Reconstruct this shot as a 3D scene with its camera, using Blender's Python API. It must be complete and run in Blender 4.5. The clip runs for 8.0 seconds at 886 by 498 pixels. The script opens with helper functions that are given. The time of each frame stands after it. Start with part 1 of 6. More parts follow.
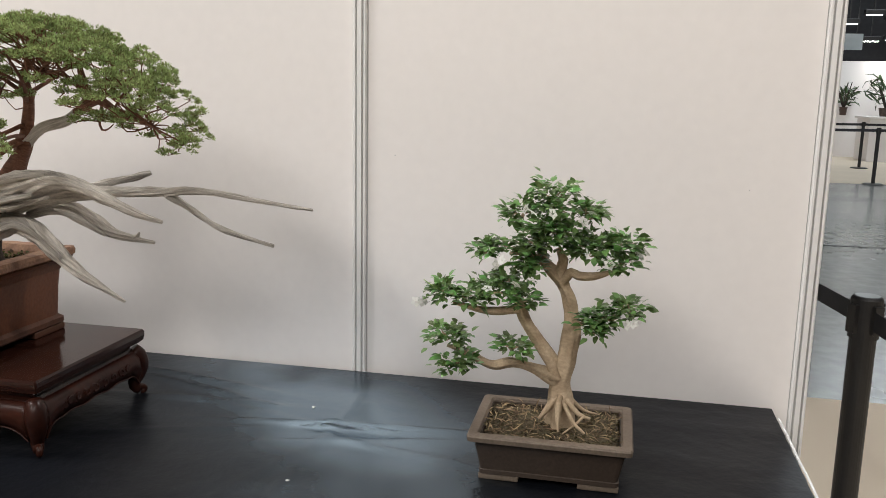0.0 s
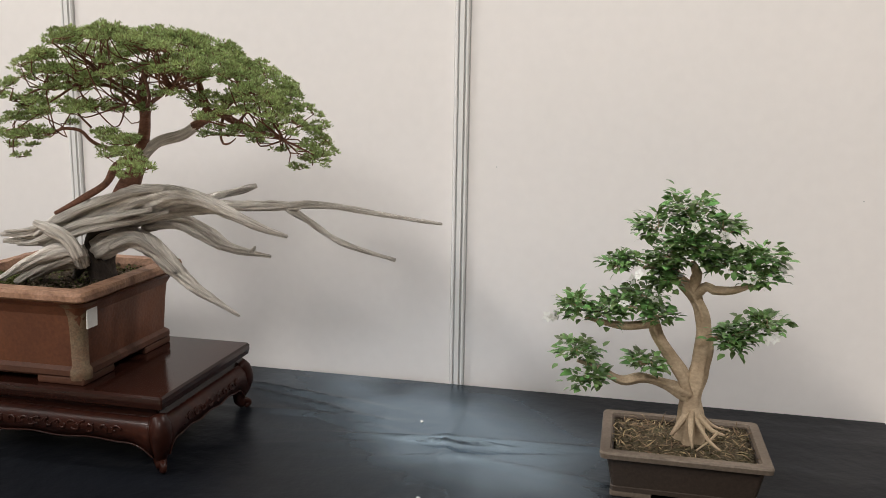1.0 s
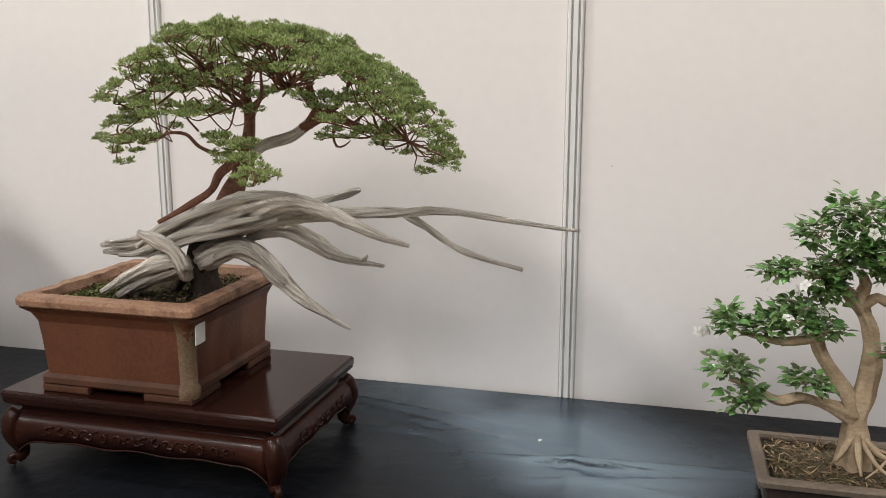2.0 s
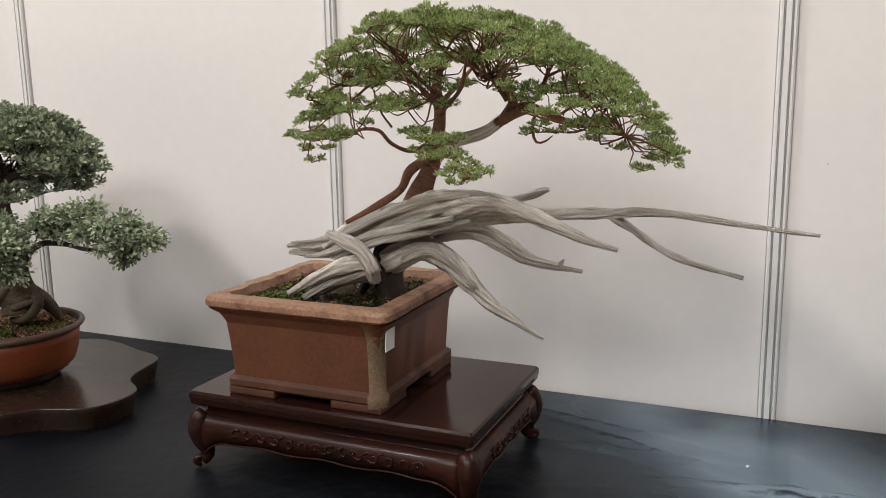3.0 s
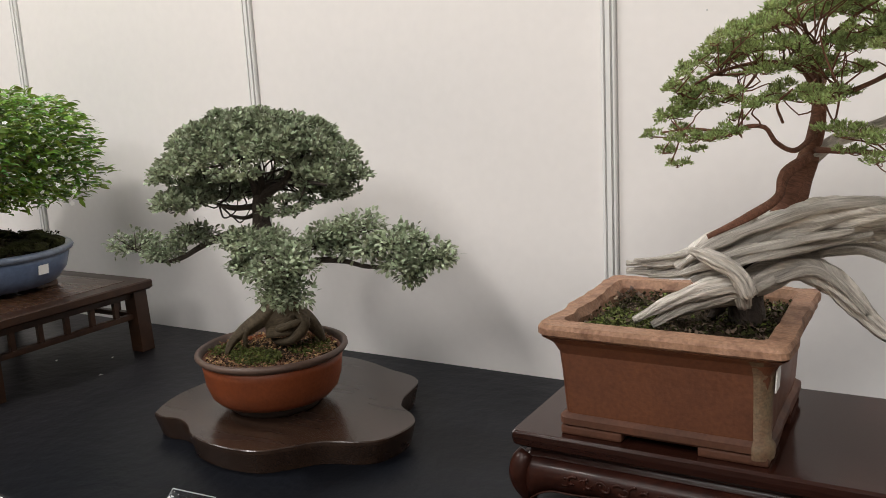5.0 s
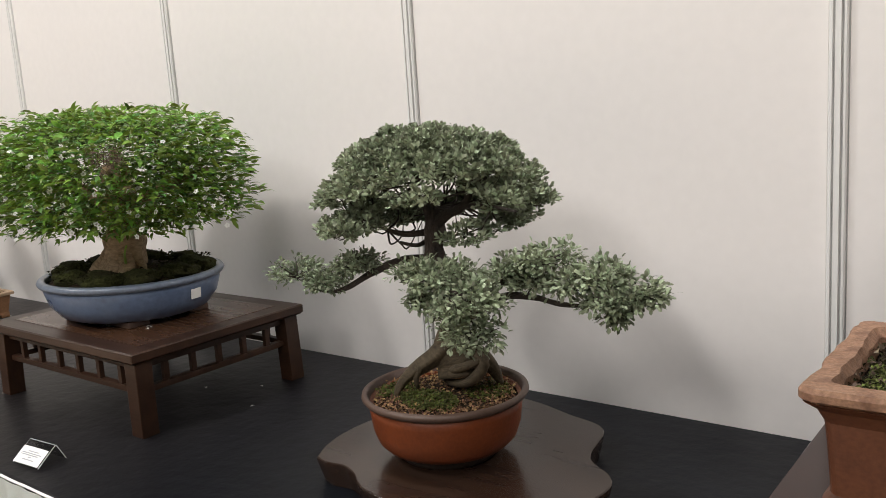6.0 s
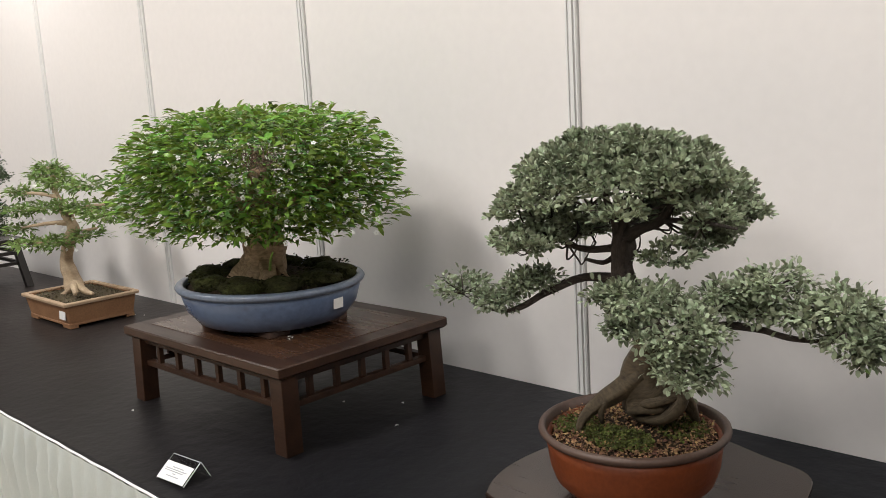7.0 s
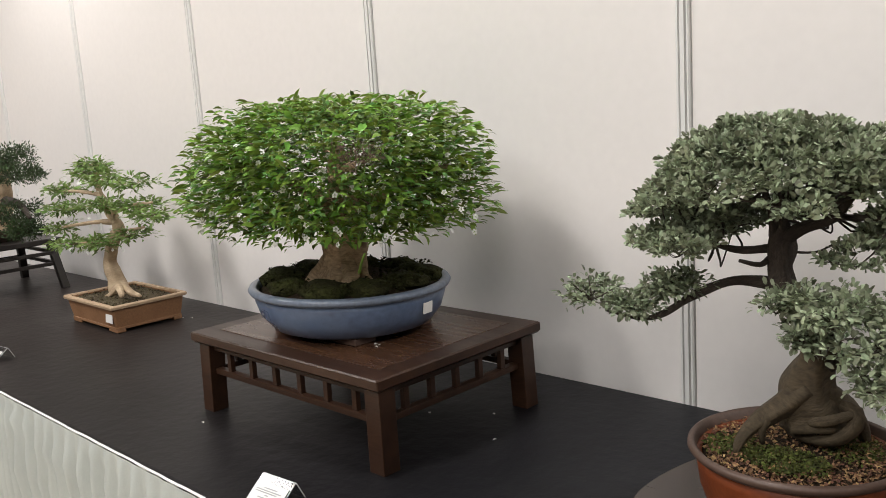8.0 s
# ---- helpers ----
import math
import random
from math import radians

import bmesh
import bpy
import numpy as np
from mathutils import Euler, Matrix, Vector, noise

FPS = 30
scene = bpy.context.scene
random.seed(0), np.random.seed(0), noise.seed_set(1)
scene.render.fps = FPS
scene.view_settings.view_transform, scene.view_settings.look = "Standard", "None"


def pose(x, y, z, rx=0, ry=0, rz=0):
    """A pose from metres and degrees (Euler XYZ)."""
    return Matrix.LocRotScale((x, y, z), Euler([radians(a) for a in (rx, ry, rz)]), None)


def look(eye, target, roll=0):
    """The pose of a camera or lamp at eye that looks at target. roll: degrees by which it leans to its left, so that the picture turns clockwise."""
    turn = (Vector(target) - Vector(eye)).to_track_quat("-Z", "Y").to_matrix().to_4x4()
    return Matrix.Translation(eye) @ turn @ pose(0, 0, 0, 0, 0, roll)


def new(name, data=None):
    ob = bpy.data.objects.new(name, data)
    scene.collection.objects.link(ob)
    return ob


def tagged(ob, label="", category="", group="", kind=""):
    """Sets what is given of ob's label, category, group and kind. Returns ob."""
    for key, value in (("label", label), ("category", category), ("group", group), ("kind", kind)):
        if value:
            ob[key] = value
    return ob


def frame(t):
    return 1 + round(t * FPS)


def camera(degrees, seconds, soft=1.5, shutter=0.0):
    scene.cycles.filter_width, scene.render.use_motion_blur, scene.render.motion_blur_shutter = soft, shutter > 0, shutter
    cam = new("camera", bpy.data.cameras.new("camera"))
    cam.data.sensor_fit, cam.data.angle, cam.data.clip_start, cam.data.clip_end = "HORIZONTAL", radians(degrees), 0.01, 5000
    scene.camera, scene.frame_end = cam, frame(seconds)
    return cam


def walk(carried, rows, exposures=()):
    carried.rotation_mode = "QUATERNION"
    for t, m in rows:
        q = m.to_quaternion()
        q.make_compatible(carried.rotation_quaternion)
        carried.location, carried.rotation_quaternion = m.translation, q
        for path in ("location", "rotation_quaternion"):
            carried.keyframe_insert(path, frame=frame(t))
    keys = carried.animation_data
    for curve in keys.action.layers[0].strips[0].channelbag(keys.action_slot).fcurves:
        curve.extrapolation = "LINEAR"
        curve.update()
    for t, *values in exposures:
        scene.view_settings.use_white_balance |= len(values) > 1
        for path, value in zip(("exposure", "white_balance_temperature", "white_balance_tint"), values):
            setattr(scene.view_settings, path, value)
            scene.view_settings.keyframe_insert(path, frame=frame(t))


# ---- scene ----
cam = camera(55.8, 8.0, soft=0.7)
PATH = [
    (0, (0.579, 0.16, 1.413), (0.182, 2.085, 1.043), 1.2),
    (0.5, (0.472, 0.159, 1.415), (0.06, 2.082, 1.053), 1.1),
    (1, (0.376, 0.134, 1.42), (-0.049, 2.056, 1.064), 0.9),
    (1.2, (0.371, 0.146, 1.418), (-0.083, 2.06, 1.056), 0.4),
    (2.3, (0.13, 0.228, 1.423), (-0.431, 2.112, 1.057), -0.1),
    (2.5, (0.107, 0.239, 1.411), (-0.523, 2.105, 1.063), -0.1),
    (3, (0.042, 0.263, 1.407), (-0.74, 2.068, 1.045), -0.9),
    (3.5, (-0.042, 0.286, 1.412), (-0.941, 2.029, 1.022), -1.8),
    (4, (-0.181, 0.28, 1.419), (-1.124, 2.001, 1.036), -2.0),
    (4.2, (-0.235, 0.275, 1.424), (-1.185, 1.994, 1.049), -2.2),
    (5.3, (-0.462, 0.282, 1.425), (-1.512, 1.944, 1.056), -3.2),
    (5.5, (-0.517, 0.299, 1.423), (-1.617, 1.931, 1.068), -3.1),
    (6, (-0.623, 0.358, 1.436), (-1.84, 1.909, 1.103), -3.7),
    (6.5, (-0.721, 0.368, 1.443), (-2.035, 1.838, 1.111), -3.0),
    (7, (-0.855, 0.37, 1.449), (-2.224, 1.792, 1.126), -3.4),
    (7.5, (-0.995, 0.344, 1.451), (-2.377, 1.755, 1.14), -3.5),
    (8, (-1.097, 0.333, 1.446), (-2.475, 1.744, 1.116), -3.7),
]
walk(cam, [(t, look(eye, target, roll)) for t, eye, target, roll in PATH])

# ---- world and light ----
world = bpy.data.worlds.new("hall_air")
scene.world = world
world.use_nodes = True
world.node_tree.nodes["Background"].inputs[0].default_value = (0.80, 0.88, 1.0, 1)
world.node_tree.nodes["Background"].inputs[1].default_value = 0.12


def lamp(name, kind, m, watts, size=0.5, colour=(1, 1, 1), cone=60):
    data = bpy.data.lights.new(name, kind)
    data.energy, data.color = watts, colour
    if kind == "AREA":
        data.shape, data.size = "DISK", size
    if kind == "SPOT":
        data.shadow_soft_size, data.spot_size, data.spot_blend = size, radians(cone), 0.9
    ob = new(name, data)
    ob.matrix_world = m
    return ob


WARM, COOL = (1.0, 0.965, 0.93), (0.88, 0.95, 1.0)
# the high hall lamps over the aisle, one by one
lamp("hall_lamp", "AREA", look((-3.7, -2.9, 6.7), (-1.2, 1.8, 1.0)), 164, 0.8, WARM)
lamp("hall_lamp", "AREA", look((4.3, 2.6, 6.5), (0.3, 1.5, 0.7)), 150, 0.5, WARM)
lamp("hall_lamp", "AREA", look((-2.6, 1.0, 6.5), (-1.4, 1.6, 0.75)), 175, 0.6, (0.97, 0.965, 0.955))
lamp("hall_lamp", "AREA", look((2.6, -4.5, 6.5), (0.0, 1.8, 1.0)), 235, 2.6, WARM)
lamp("hall_lamp", "AREA", look((-2.0, -6.0, 6.5), (-2.5, 1.8, 1.2)), 300, 3.0, WARM)
lamp("hall_lamp", "AREA", look((-8.0, -2.0, 6.5), (-5.0, 1.8, 1.0)), 220, 2.0, WARM)
lamp("hall_lamp", "AREA", look((4.0, 12.0, 6.5), (4.0, 12.0, 0.0)), 330, 3.0, COOL)
lamp("hall_lamp", "AREA", look((7.0, 21.0, 6.5), (7.0, 21.0, 0.0)), 330, 3.0, COOL)
# spot lamps clipped to the top of the booth walls
lamp("wall_spot", "SPOT", look((-5.22, 1.72, 2.50), (-5.22, 2.0, 2.12)), 6, 0.03, WARM, 120)
lamp("wall_spot", "SPOT", look((-4.66, 1.72, 2.50), (-4.66, 2.0, 2.14)), 5, 0.03, WARM, 120)
lamp("wall_spot", "SPOT", look((7.0, 22.3, 2.75), (7.0, 23.0, 2.1)), 60, 0.05, WARM, 110)

# ---- materials ----


def mat(name, base, rough=0.6, metal=0.0, vary=0.12, scale=8.0, fine=120.0, bump=0.1, second=None, spots=0.5, island=0.0,
        objects=0.0, coat=0.0, grain=None, stretch=(1, 1, 1), spec=0.5, distance=0.002, translucent=0.0, sharp=0.25):
    """A surface with two scales of variation: stains of a second colour and a fine grain, both with relief."""
    m = bpy.data.materials.new(name)
    m.use_nodes = True
    n, links = m.node_tree.nodes, m.node_tree.links
    bsdf = n["Principled BSDF"]
    bsdf.inputs["Metallic"].default_value = metal
    bsdf.inputs["Specular IOR Level"].default_value = spec
    bsdf.inputs["Coat Weight"].default_value = coat
    bsdf.inputs["Coat Roughness"].default_value = 0.12
    co = n.new("ShaderNodeTexCoord")
    mp = n.new("ShaderNodeMapping")
    mp.inputs["Scale"].default_value = stretch
    links.new(co.outputs["UV" if grain == "uv" else "Object"], mp.inputs["Vector"])
    big, small = n.new("ShaderNodeTexNoise"), n.new("ShaderNodeTexNoise")
    big.inputs["Scale"].default_value, small.inputs["Scale"].default_value = scale, fine
    big.inputs["Detail"].default_value, small.inputs["Detail"].default_value = 5, 4
    for t in (big, small):
        links.new(mp.outputs[0], t.inputs["Vector"])
    ramp = n.new("ShaderNodeMapRange")
    ramp.inputs["From Min"].default_value, ramp.inputs["From Max"].default_value = spots - sharp, spots + sharp
    links.new(big.outputs["Fac"], ramp.inputs["Value"])
    mix = n.new("ShaderNodeMix")
    mix.data_type = "RGBA"
    second = second or tuple(c * (1 - 1.6 * vary) for c in base)
    mix.inputs["A"].default_value, mix.inputs["B"].default_value = (*base, 1), (*second, 1)
    links.new(ramp.outputs[0], mix.inputs["Factor"])
    hue = n.new("ShaderNodeHueSaturation")
    links.new(mix.outputs["Result"], hue.inputs["Color"])
    value = n.new("ShaderNodeMapRange")
    value.inputs["To Min"].default_value, value.inputs["To Max"].default_value = 1 - vary * 1.6, 1 + vary * 1.6
    value.inputs["From Min"].default_value, value.inputs["From Max"].default_value = 0.25, 0.75
    links.new(small.outputs["Fac"], value.inputs["Value"])
    out = value.outputs[0]
    for amount, kind, socket in ((island, "ShaderNodeNewGeometry", "Random Per Island"), (objects, "ShaderNodeObjectInfo", "Random")):
        if amount:
            g, r, mul = n.new(kind), n.new("ShaderNodeMapRange"), n.new("ShaderNodeMath")
            r.inputs["To Min"].default_value, r.inputs["To Max"].default_value = 1 - amount, 1 + amount
            links.new(g.outputs[socket], r.inputs["Value"])
            mul.operation = "MULTIPLY"
            links.new(out, mul.inputs[0]), links.new(r.outputs[0], mul.inputs[1])
            out = mul.outputs[0]
            h = n.new("ShaderNodeMapRange")
            h.inputs["To Min"].default_value, h.inputs["To Max"].default_value = 0.5 - amount * 0.05, 0.5 + amount * 0.05
            links.new(g.outputs[socket], h.inputs["Value"]), links.new(h.outputs[0], hue.inputs["Hue"])
    links.new(out, hue.inputs["Value"])
    links.new(hue.outputs[0], bsdf.inputs["Base Color"])
    rr = n.new("ShaderNodeMapRange")
    rr.inputs["To Min"].default_value, rr.inputs["To Max"].default_value = max(0.03, rough - 0.1), min(1, rough + 0.1)
    links.new(big.outputs["Fac"], rr.inputs["Value"]), links.new(rr.outputs[0], bsdf.inputs["Roughness"])
    if bump:
        add, b = n.new("ShaderNodeMath"), n.new("ShaderNodeBump")
        add.operation = "ADD"
        links.new(big.outputs["Fac"], add.inputs[0]), links.new(small.outputs["Fac"], add.inputs[1])
        b.inputs["Strength"].default_value, b.inputs["Distance"].default_value = bump, distance
        links.new(add.outputs[0], b.inputs["Height"]), links.new(b.outputs[0], bsdf.inputs["Normal"])
    if translucent:
        tr, sh = n.new("ShaderNodeBsdfTranslucent"), n.new("ShaderNodeMixShader")
        links.new(hue.outputs[0], tr.inputs["Color"])
        sh.inputs[0].default_value = translucent
        links.new(bsdf.outputs[0], sh.inputs[1]), links.new(tr.outputs[0], sh.inputs[2])
        links.new(sh.outputs[0], n["Material Output"].inputs["Surface"])
    return m


def glow(name, colour, strength):
    m = bpy.data.materials.new(name)
    m.use_nodes = True
    b = m.node_tree.nodes["Principled BSDF"]
    b.inputs["Base Color"].default_value = (*colour, 1)
    b.inputs["Emission Color"].default_value = (*colour, 1)
    b.inputs["Emission Strength"].default_value = strength
    return m


PANEL = mat("panel_laminate", (0.80, 0.765, 0.745), 0.55, vary=0.010, scale=1.6, fine=40, bump=0.02)
ALU = mat("satin_aluminium", (0.76, 0.75, 0.735), 0.5, vary=0.03, scale=5, fine=200, bump=0.02, stretch=(6, 6, 0.3))
GROOVE = mat("groove_shadow_gap", (0.52, 0.52, 0.51), 0.7, vary=0.05)
SHEET = mat("black_plastic_sheet", (0.0042, 0.0050, 0.0074), 0.44, vary=0.12, scale=3, fine=28, bump=0.35, distance=0.006, spec=0.17)
# a blue-grey metallic patch painted into the film for its sheen, broken unevenly
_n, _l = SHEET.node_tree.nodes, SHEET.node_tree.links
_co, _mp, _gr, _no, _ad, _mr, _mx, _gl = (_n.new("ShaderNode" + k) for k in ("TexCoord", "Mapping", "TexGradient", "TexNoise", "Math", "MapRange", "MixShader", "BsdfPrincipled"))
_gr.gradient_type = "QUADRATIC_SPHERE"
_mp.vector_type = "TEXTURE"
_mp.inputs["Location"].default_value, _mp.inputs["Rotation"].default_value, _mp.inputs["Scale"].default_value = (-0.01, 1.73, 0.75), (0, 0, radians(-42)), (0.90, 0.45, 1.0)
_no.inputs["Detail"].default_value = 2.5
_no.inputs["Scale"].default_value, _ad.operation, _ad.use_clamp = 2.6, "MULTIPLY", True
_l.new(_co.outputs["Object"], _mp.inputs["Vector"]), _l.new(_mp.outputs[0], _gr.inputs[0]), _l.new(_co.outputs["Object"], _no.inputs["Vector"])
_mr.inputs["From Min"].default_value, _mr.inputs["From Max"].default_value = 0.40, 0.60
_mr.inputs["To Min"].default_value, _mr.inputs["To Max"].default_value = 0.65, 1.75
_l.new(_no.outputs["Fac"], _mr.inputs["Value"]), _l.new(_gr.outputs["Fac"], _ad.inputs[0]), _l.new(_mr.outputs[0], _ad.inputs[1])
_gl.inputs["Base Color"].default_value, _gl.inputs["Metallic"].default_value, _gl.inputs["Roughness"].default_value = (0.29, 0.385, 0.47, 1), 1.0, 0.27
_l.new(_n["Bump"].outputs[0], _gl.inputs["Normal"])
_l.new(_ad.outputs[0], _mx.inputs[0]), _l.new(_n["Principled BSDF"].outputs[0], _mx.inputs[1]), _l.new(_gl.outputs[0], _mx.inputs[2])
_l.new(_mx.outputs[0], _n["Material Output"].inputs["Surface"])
# the base colour turns lighter and browner towards the far end
_sx, _dr, _dm = (_n.new("ShaderNode" + k) for k in ("SeparateXYZ", "MapRange", "Mix"))
_dm.data_type = "RGBA"
_dr.inputs["From Min"].default_value, _dr.inputs["From Max"].default_value = -1.7, -4.4
_l.new(_co.outputs["Object"], _sx.inputs[0]), _l.new(_sx.outputs["X"], _dr.inputs["Value"]), _l.new(_dr.outputs[0], _dm.inputs["Factor"])
_l.new(_n["Hue/Saturation/Value"].outputs[0], _dm.inputs["A"])
_dm.inputs["B"].default_value = (0.029, 0.0235, 0.0215, 1)
_l.new(_dm.outputs["Result"], _n["Principled BSDF"].inputs["Base Color"])
SKIRT = mat("white_pleated_fabric", (0.47, 0.505, 0.485), 0.8, vary=0.05, scale=6, fine=400, bump=0.1)
HEM = mat("white_hem_tape", (0.86, 0.86, 0.86), 0.7, vary=0.03)
CARPET = mat("beige_hall_carpet", (0.62, 0.53, 0.42), 0.95, vary=0.05, scale=1.2, fine=240, bump=0.3)
CONCRETE = mat("polished_concrete", (0.205, 0.212, 0.200), 0.24, vary=0.10, scale=0.7, fine=9, bump=0.01, second=(0.150, 0.160, 0.158))
HALLWALL = mat("hall_wall_grey", (0.42, 0.41, 0.40), 0.8, vary=0.04)
DARK = mat("dark_ceiling_paint", (0.020, 0.020, 0.023), 0.8, vary=0.1)
BLACKMETAL = mat("black_powder_coat", (0.018, 0.017, 0.017), 0.42, vary=0.08, scale=20, bump=0.05)
BELT = mat("black_webbing", (0.022, 0.022, 0.026), 0.75, vary=0.08, fine=300, bump=0.2)
GREYSIGN = mat("grey_hanging_sign", (0.26, 0.29, 0.30), 0.6, vary=0.04)

CLAY = mat("red_brown_clay", (0.128, 0.046, 0.0215), 0.50, vary=0.12, scale=9, fine=140, bump=0.30, second=(0.088, 0.032, 0.017), spots=0.54, spec=0.28)
CLAYDARK = mat("umber_clay_base", (0.098, 0.040, 0.0235), 0.55, vary=0.12, scale=12, fine=140, bump=0.25, second=(0.062, 0.029, 0.019), spec=0.25)
CLAYRIM = mat("worn_clay_rim", (0.265, 0.150, 0.095), 0.65, vary=0.16, scale=34, fine=200, bump=0.6, second=(0.175, 0.092, 0.058), spots=0.56, sharp=0.08, spec=0.28)
PATINA = mat("olive_brown_patina", (0.155, 0.118, 0.070), 0.65, vary=0.2, scale=45, fine=260, bump=0.3, second=(0.120, 0.058, 0.030))
ORANGE = mat("orange_brown_clay", (0.200, 0.047, 0.014), 0.46, vary=0.10, scale=10, fine=160, bump=0.2, second=(0.150, 0.038, 0.013), spec=0.3)
DARKCLAY = mat("dark_brown_clay", (0.088, 0.052, 0.038), 0.5, vary=0.10, scale=18, fine=180, bump=0.2)
GREYCLAY = mat("dull_umber_clay", (0.050, 0.035, 0.026), 0.55, vary=0.12, scale=16, fine=180, bump=0.2, second=(0.042, 0.029, 0.021), spec=0.35)
GREYCLAYRIM = mat("taupe_clay_rim", (0.150, 0.115, 0.086), 0.6, vary=0.12, scale=26, fine=200, bump=0.2, spec=0.35)
TANCLAY = mat("tan_clay", (0.30, 0.155, 0.075), 0.55, vary=0.10, scale=14, fine=180, bump=0.2, second=(0.23, 0.115, 0.055))
TANRIM = mat("pale_tan_rim", (0.44, 0.31, 0.20), 0.6, vary=0.08, scale=24, fine=180, bump=0.15)
BLUE = mat("slate_blue_glaze", (0.088, 0.132, 0.235), 0.30, vary=0.12, scale=9, fine=60, bump=0.08, second=(0.120, 0.160, 0.245), coat=0.15, spec=0.4)
BLUERIM = mat("grey_blue_rim_glaze", (0.150, 0.182, 0.245), 0.34, vary=0.14, scale=22, fine=90, bump=0.12, coat=0.1)
ROSEWOOD = mat("polished_rosewood", (0.026, 0.0086, 0.0055), 0.14, vary=0.18, scale=5, fine=60, bump=0.03, second=(0.018, 0.0060, 0.0042), coat=0.10, stretch=(0.7, 9, 9), spec=0.24)
ROSECARVE = mat("carved_rosewood", (0.038, 0.0108, 0.0062), 0.38, vary=0.20, scale=14, fine=90, bump=0.2, second=(0.014, 0.0046, 0.0035), coat=0.08, spec=0.18)
WALNUT = mat("dark_walnut_slab", (0.036, 0.020, 0.013), 0.25, vary=0.18, scale=4, fine=70, bump=0.06, second=(0.020, 0.011, 0.008), coat=0.3, stretch=(1, 8, 8), spec=0.4)
TABLEWOOD = mat("brown_lacquered_wood", (0.054, 0.0255, 0.0145), 0.36, vary=0.18, scale=4, fine=60, bump=0.06, second=(0.030, 0.0145, 0.0090), stretch=(0.8, 8, 8), spec=0.32)
# panel tone lifted to put the table top's shine into the colour
TABLEPALE = mat("pale_shine_wood_panel", (0.088, 0.042, 0.022), 0.28, vary=0.2, scale=5, fine=70, bump=0.06, second=(0.048, 0.0225, 0.0125), coat=0.1, stretch=(0.8, 8, 8), spec=0.45)
BLACKWOOD = mat("black_stained_wood", (0.020, 0.016, 0.014), 0.4, vary=0.12, scale=8, fine=60, bump=0.05)

DEADWOOD = mat("bleached_deadwood", (0.74, 0.685, 0.62), 0.75, vary=0.12, scale=2.0, fine=12, bump=0.8, second=(0.30, 0.255, 0.21), grain="uv", stretch=(7, 0.7, 1), distance=0.007, spots=0.60, sharp=0.16, spec=0.25)
REDBARK = mat("red_brown_live_bark", (0.215, 0.098, 0.060), 0.8, vary=0.24, scale=3, fine=11, bump=0.9, second=(0.105, 0.046, 0.030), grain="uv", stretch=(1, 5, 1), spec=0.3)
TANBARK = mat("pale_tan_bark", (0.56, 0.44, 0.305), 0.8, vary=0.12, scale=2.2, fine=14, bump=0.6, second=(0.33, 0.240, 0.155), grain="uv", stretch=(1, 1.2, 1), spec=0.3)
GREENBARK = mat("brown_flaring_bark", (0.45, 0.33, 0.215), 0.8, vary=0.24, scale=3.0, fine=10, bump=1.0, second=(0.235, 0.160, 0.098), grain="uv", stretch=(1, 1.4, 1), spec=0.3)
DARKBARK = mat("dark_umber_bark", (0.060, 0.044, 0.034), 0.8, vary=0.25, scale=3, fine=12, bump=0.9, second=(0.034, 0.025, 0.020), grain="uv", stretch=(3, 1, 1), distance=0.004)
OLIVEROOT = mat("olive_brown_root_bark", (0.098, 0.074, 0.045), 0.78, vary=0.28, scale=3, fine=12, bump=0.6, second=(0.050, 0.038, 0.024), grain="uv", stretch=(1, 1.3, 1), spec=0.3)
SOIL = mat("dark_potting_soil", (0.055, 0.038, 0.024), 0.95, vary=0.5, scale=60, fine=300, bump=1.0, second=(0.025, 0.018, 0.012), distance=0.006, spec=0.1)
GRIT = mat("reddish_bark_grit", (0.30, 0.165, 0.085), 0.9, vary=0.25, island=0.6)
TRAYSOIL = mat("brown_tray_soil", (0.105, 0.073, 0.042), 0.95, vary=0.4, scale=50, fine=300, bump=1.0, second=(0.070, 0.060, 0.028), distance=0.005, island=0.4)
MOSS = mat("green_moss", (0.122, 0.138, 0.024), 0.95, vary=0.3, scale=40, fine=300, bump=0.8, second=(0.048, 0.058, 0.014), island=0.4, distance=0.004)
DARKMOSS = mat("dark_dry_moss", (0.042, 0.046, 0.014), 0.95, vary=0.35, scale=16, fine=160, bump=1.0, second=(0.016, 0.013, 0.008), island=0.35, distance=0.006, spec=0.1)
ROOTLET = mat("dry_pale_rootlet", (0.30, 0.21, 0.12), 0.85, vary=0.2, island=0.35)

LEAF_JUNIPER = mat("juniper_foliage", (0.375, 0.430, 0.175), 0.60, vary=0.10, scale=14, fine=60, bump=0, second=(0.225, 0.285, 0.105), island=0.55, translucent=0.42, spec=0.3)
LEAF_OLIVE = mat("grey_green_olive_leaf", (0.345, 0.380, 0.250), 0.48, vary=0.08, scale=20, fine=80, bump=0, second=(0.165, 0.200, 0.125), island=0.60, translucent=0.26, spec=0.34)
LEAF_BRIGHT = mat("bright_green_leaf", (0.250, 0.345, 0.056), 0.36, vary=0.08, scale=14, fine=60, bump=0, second=(0.125, 0.220, 0.036), island=0.6, translucent=0.36, spec=0.45)
LEAF_DEEP = mat("deep_green_leaf", (0.210, 0.345, 0.105), 0.38, vary=0.08, scale=20, fine=60, bump=0, second=(0.095, 0.190, 0.052), island=0.6, translucent=0.32, spec=0.5)
LEAF_GLOSS = mat("glossy_deep_leaf", (0.205, 0.325, 0.105), 0.34, vary=0.08, scale=20, fine=60, bump=0, second=(0.090, 0.180, 0.058), island=0.5, translucent=0.18, spec=0.5)
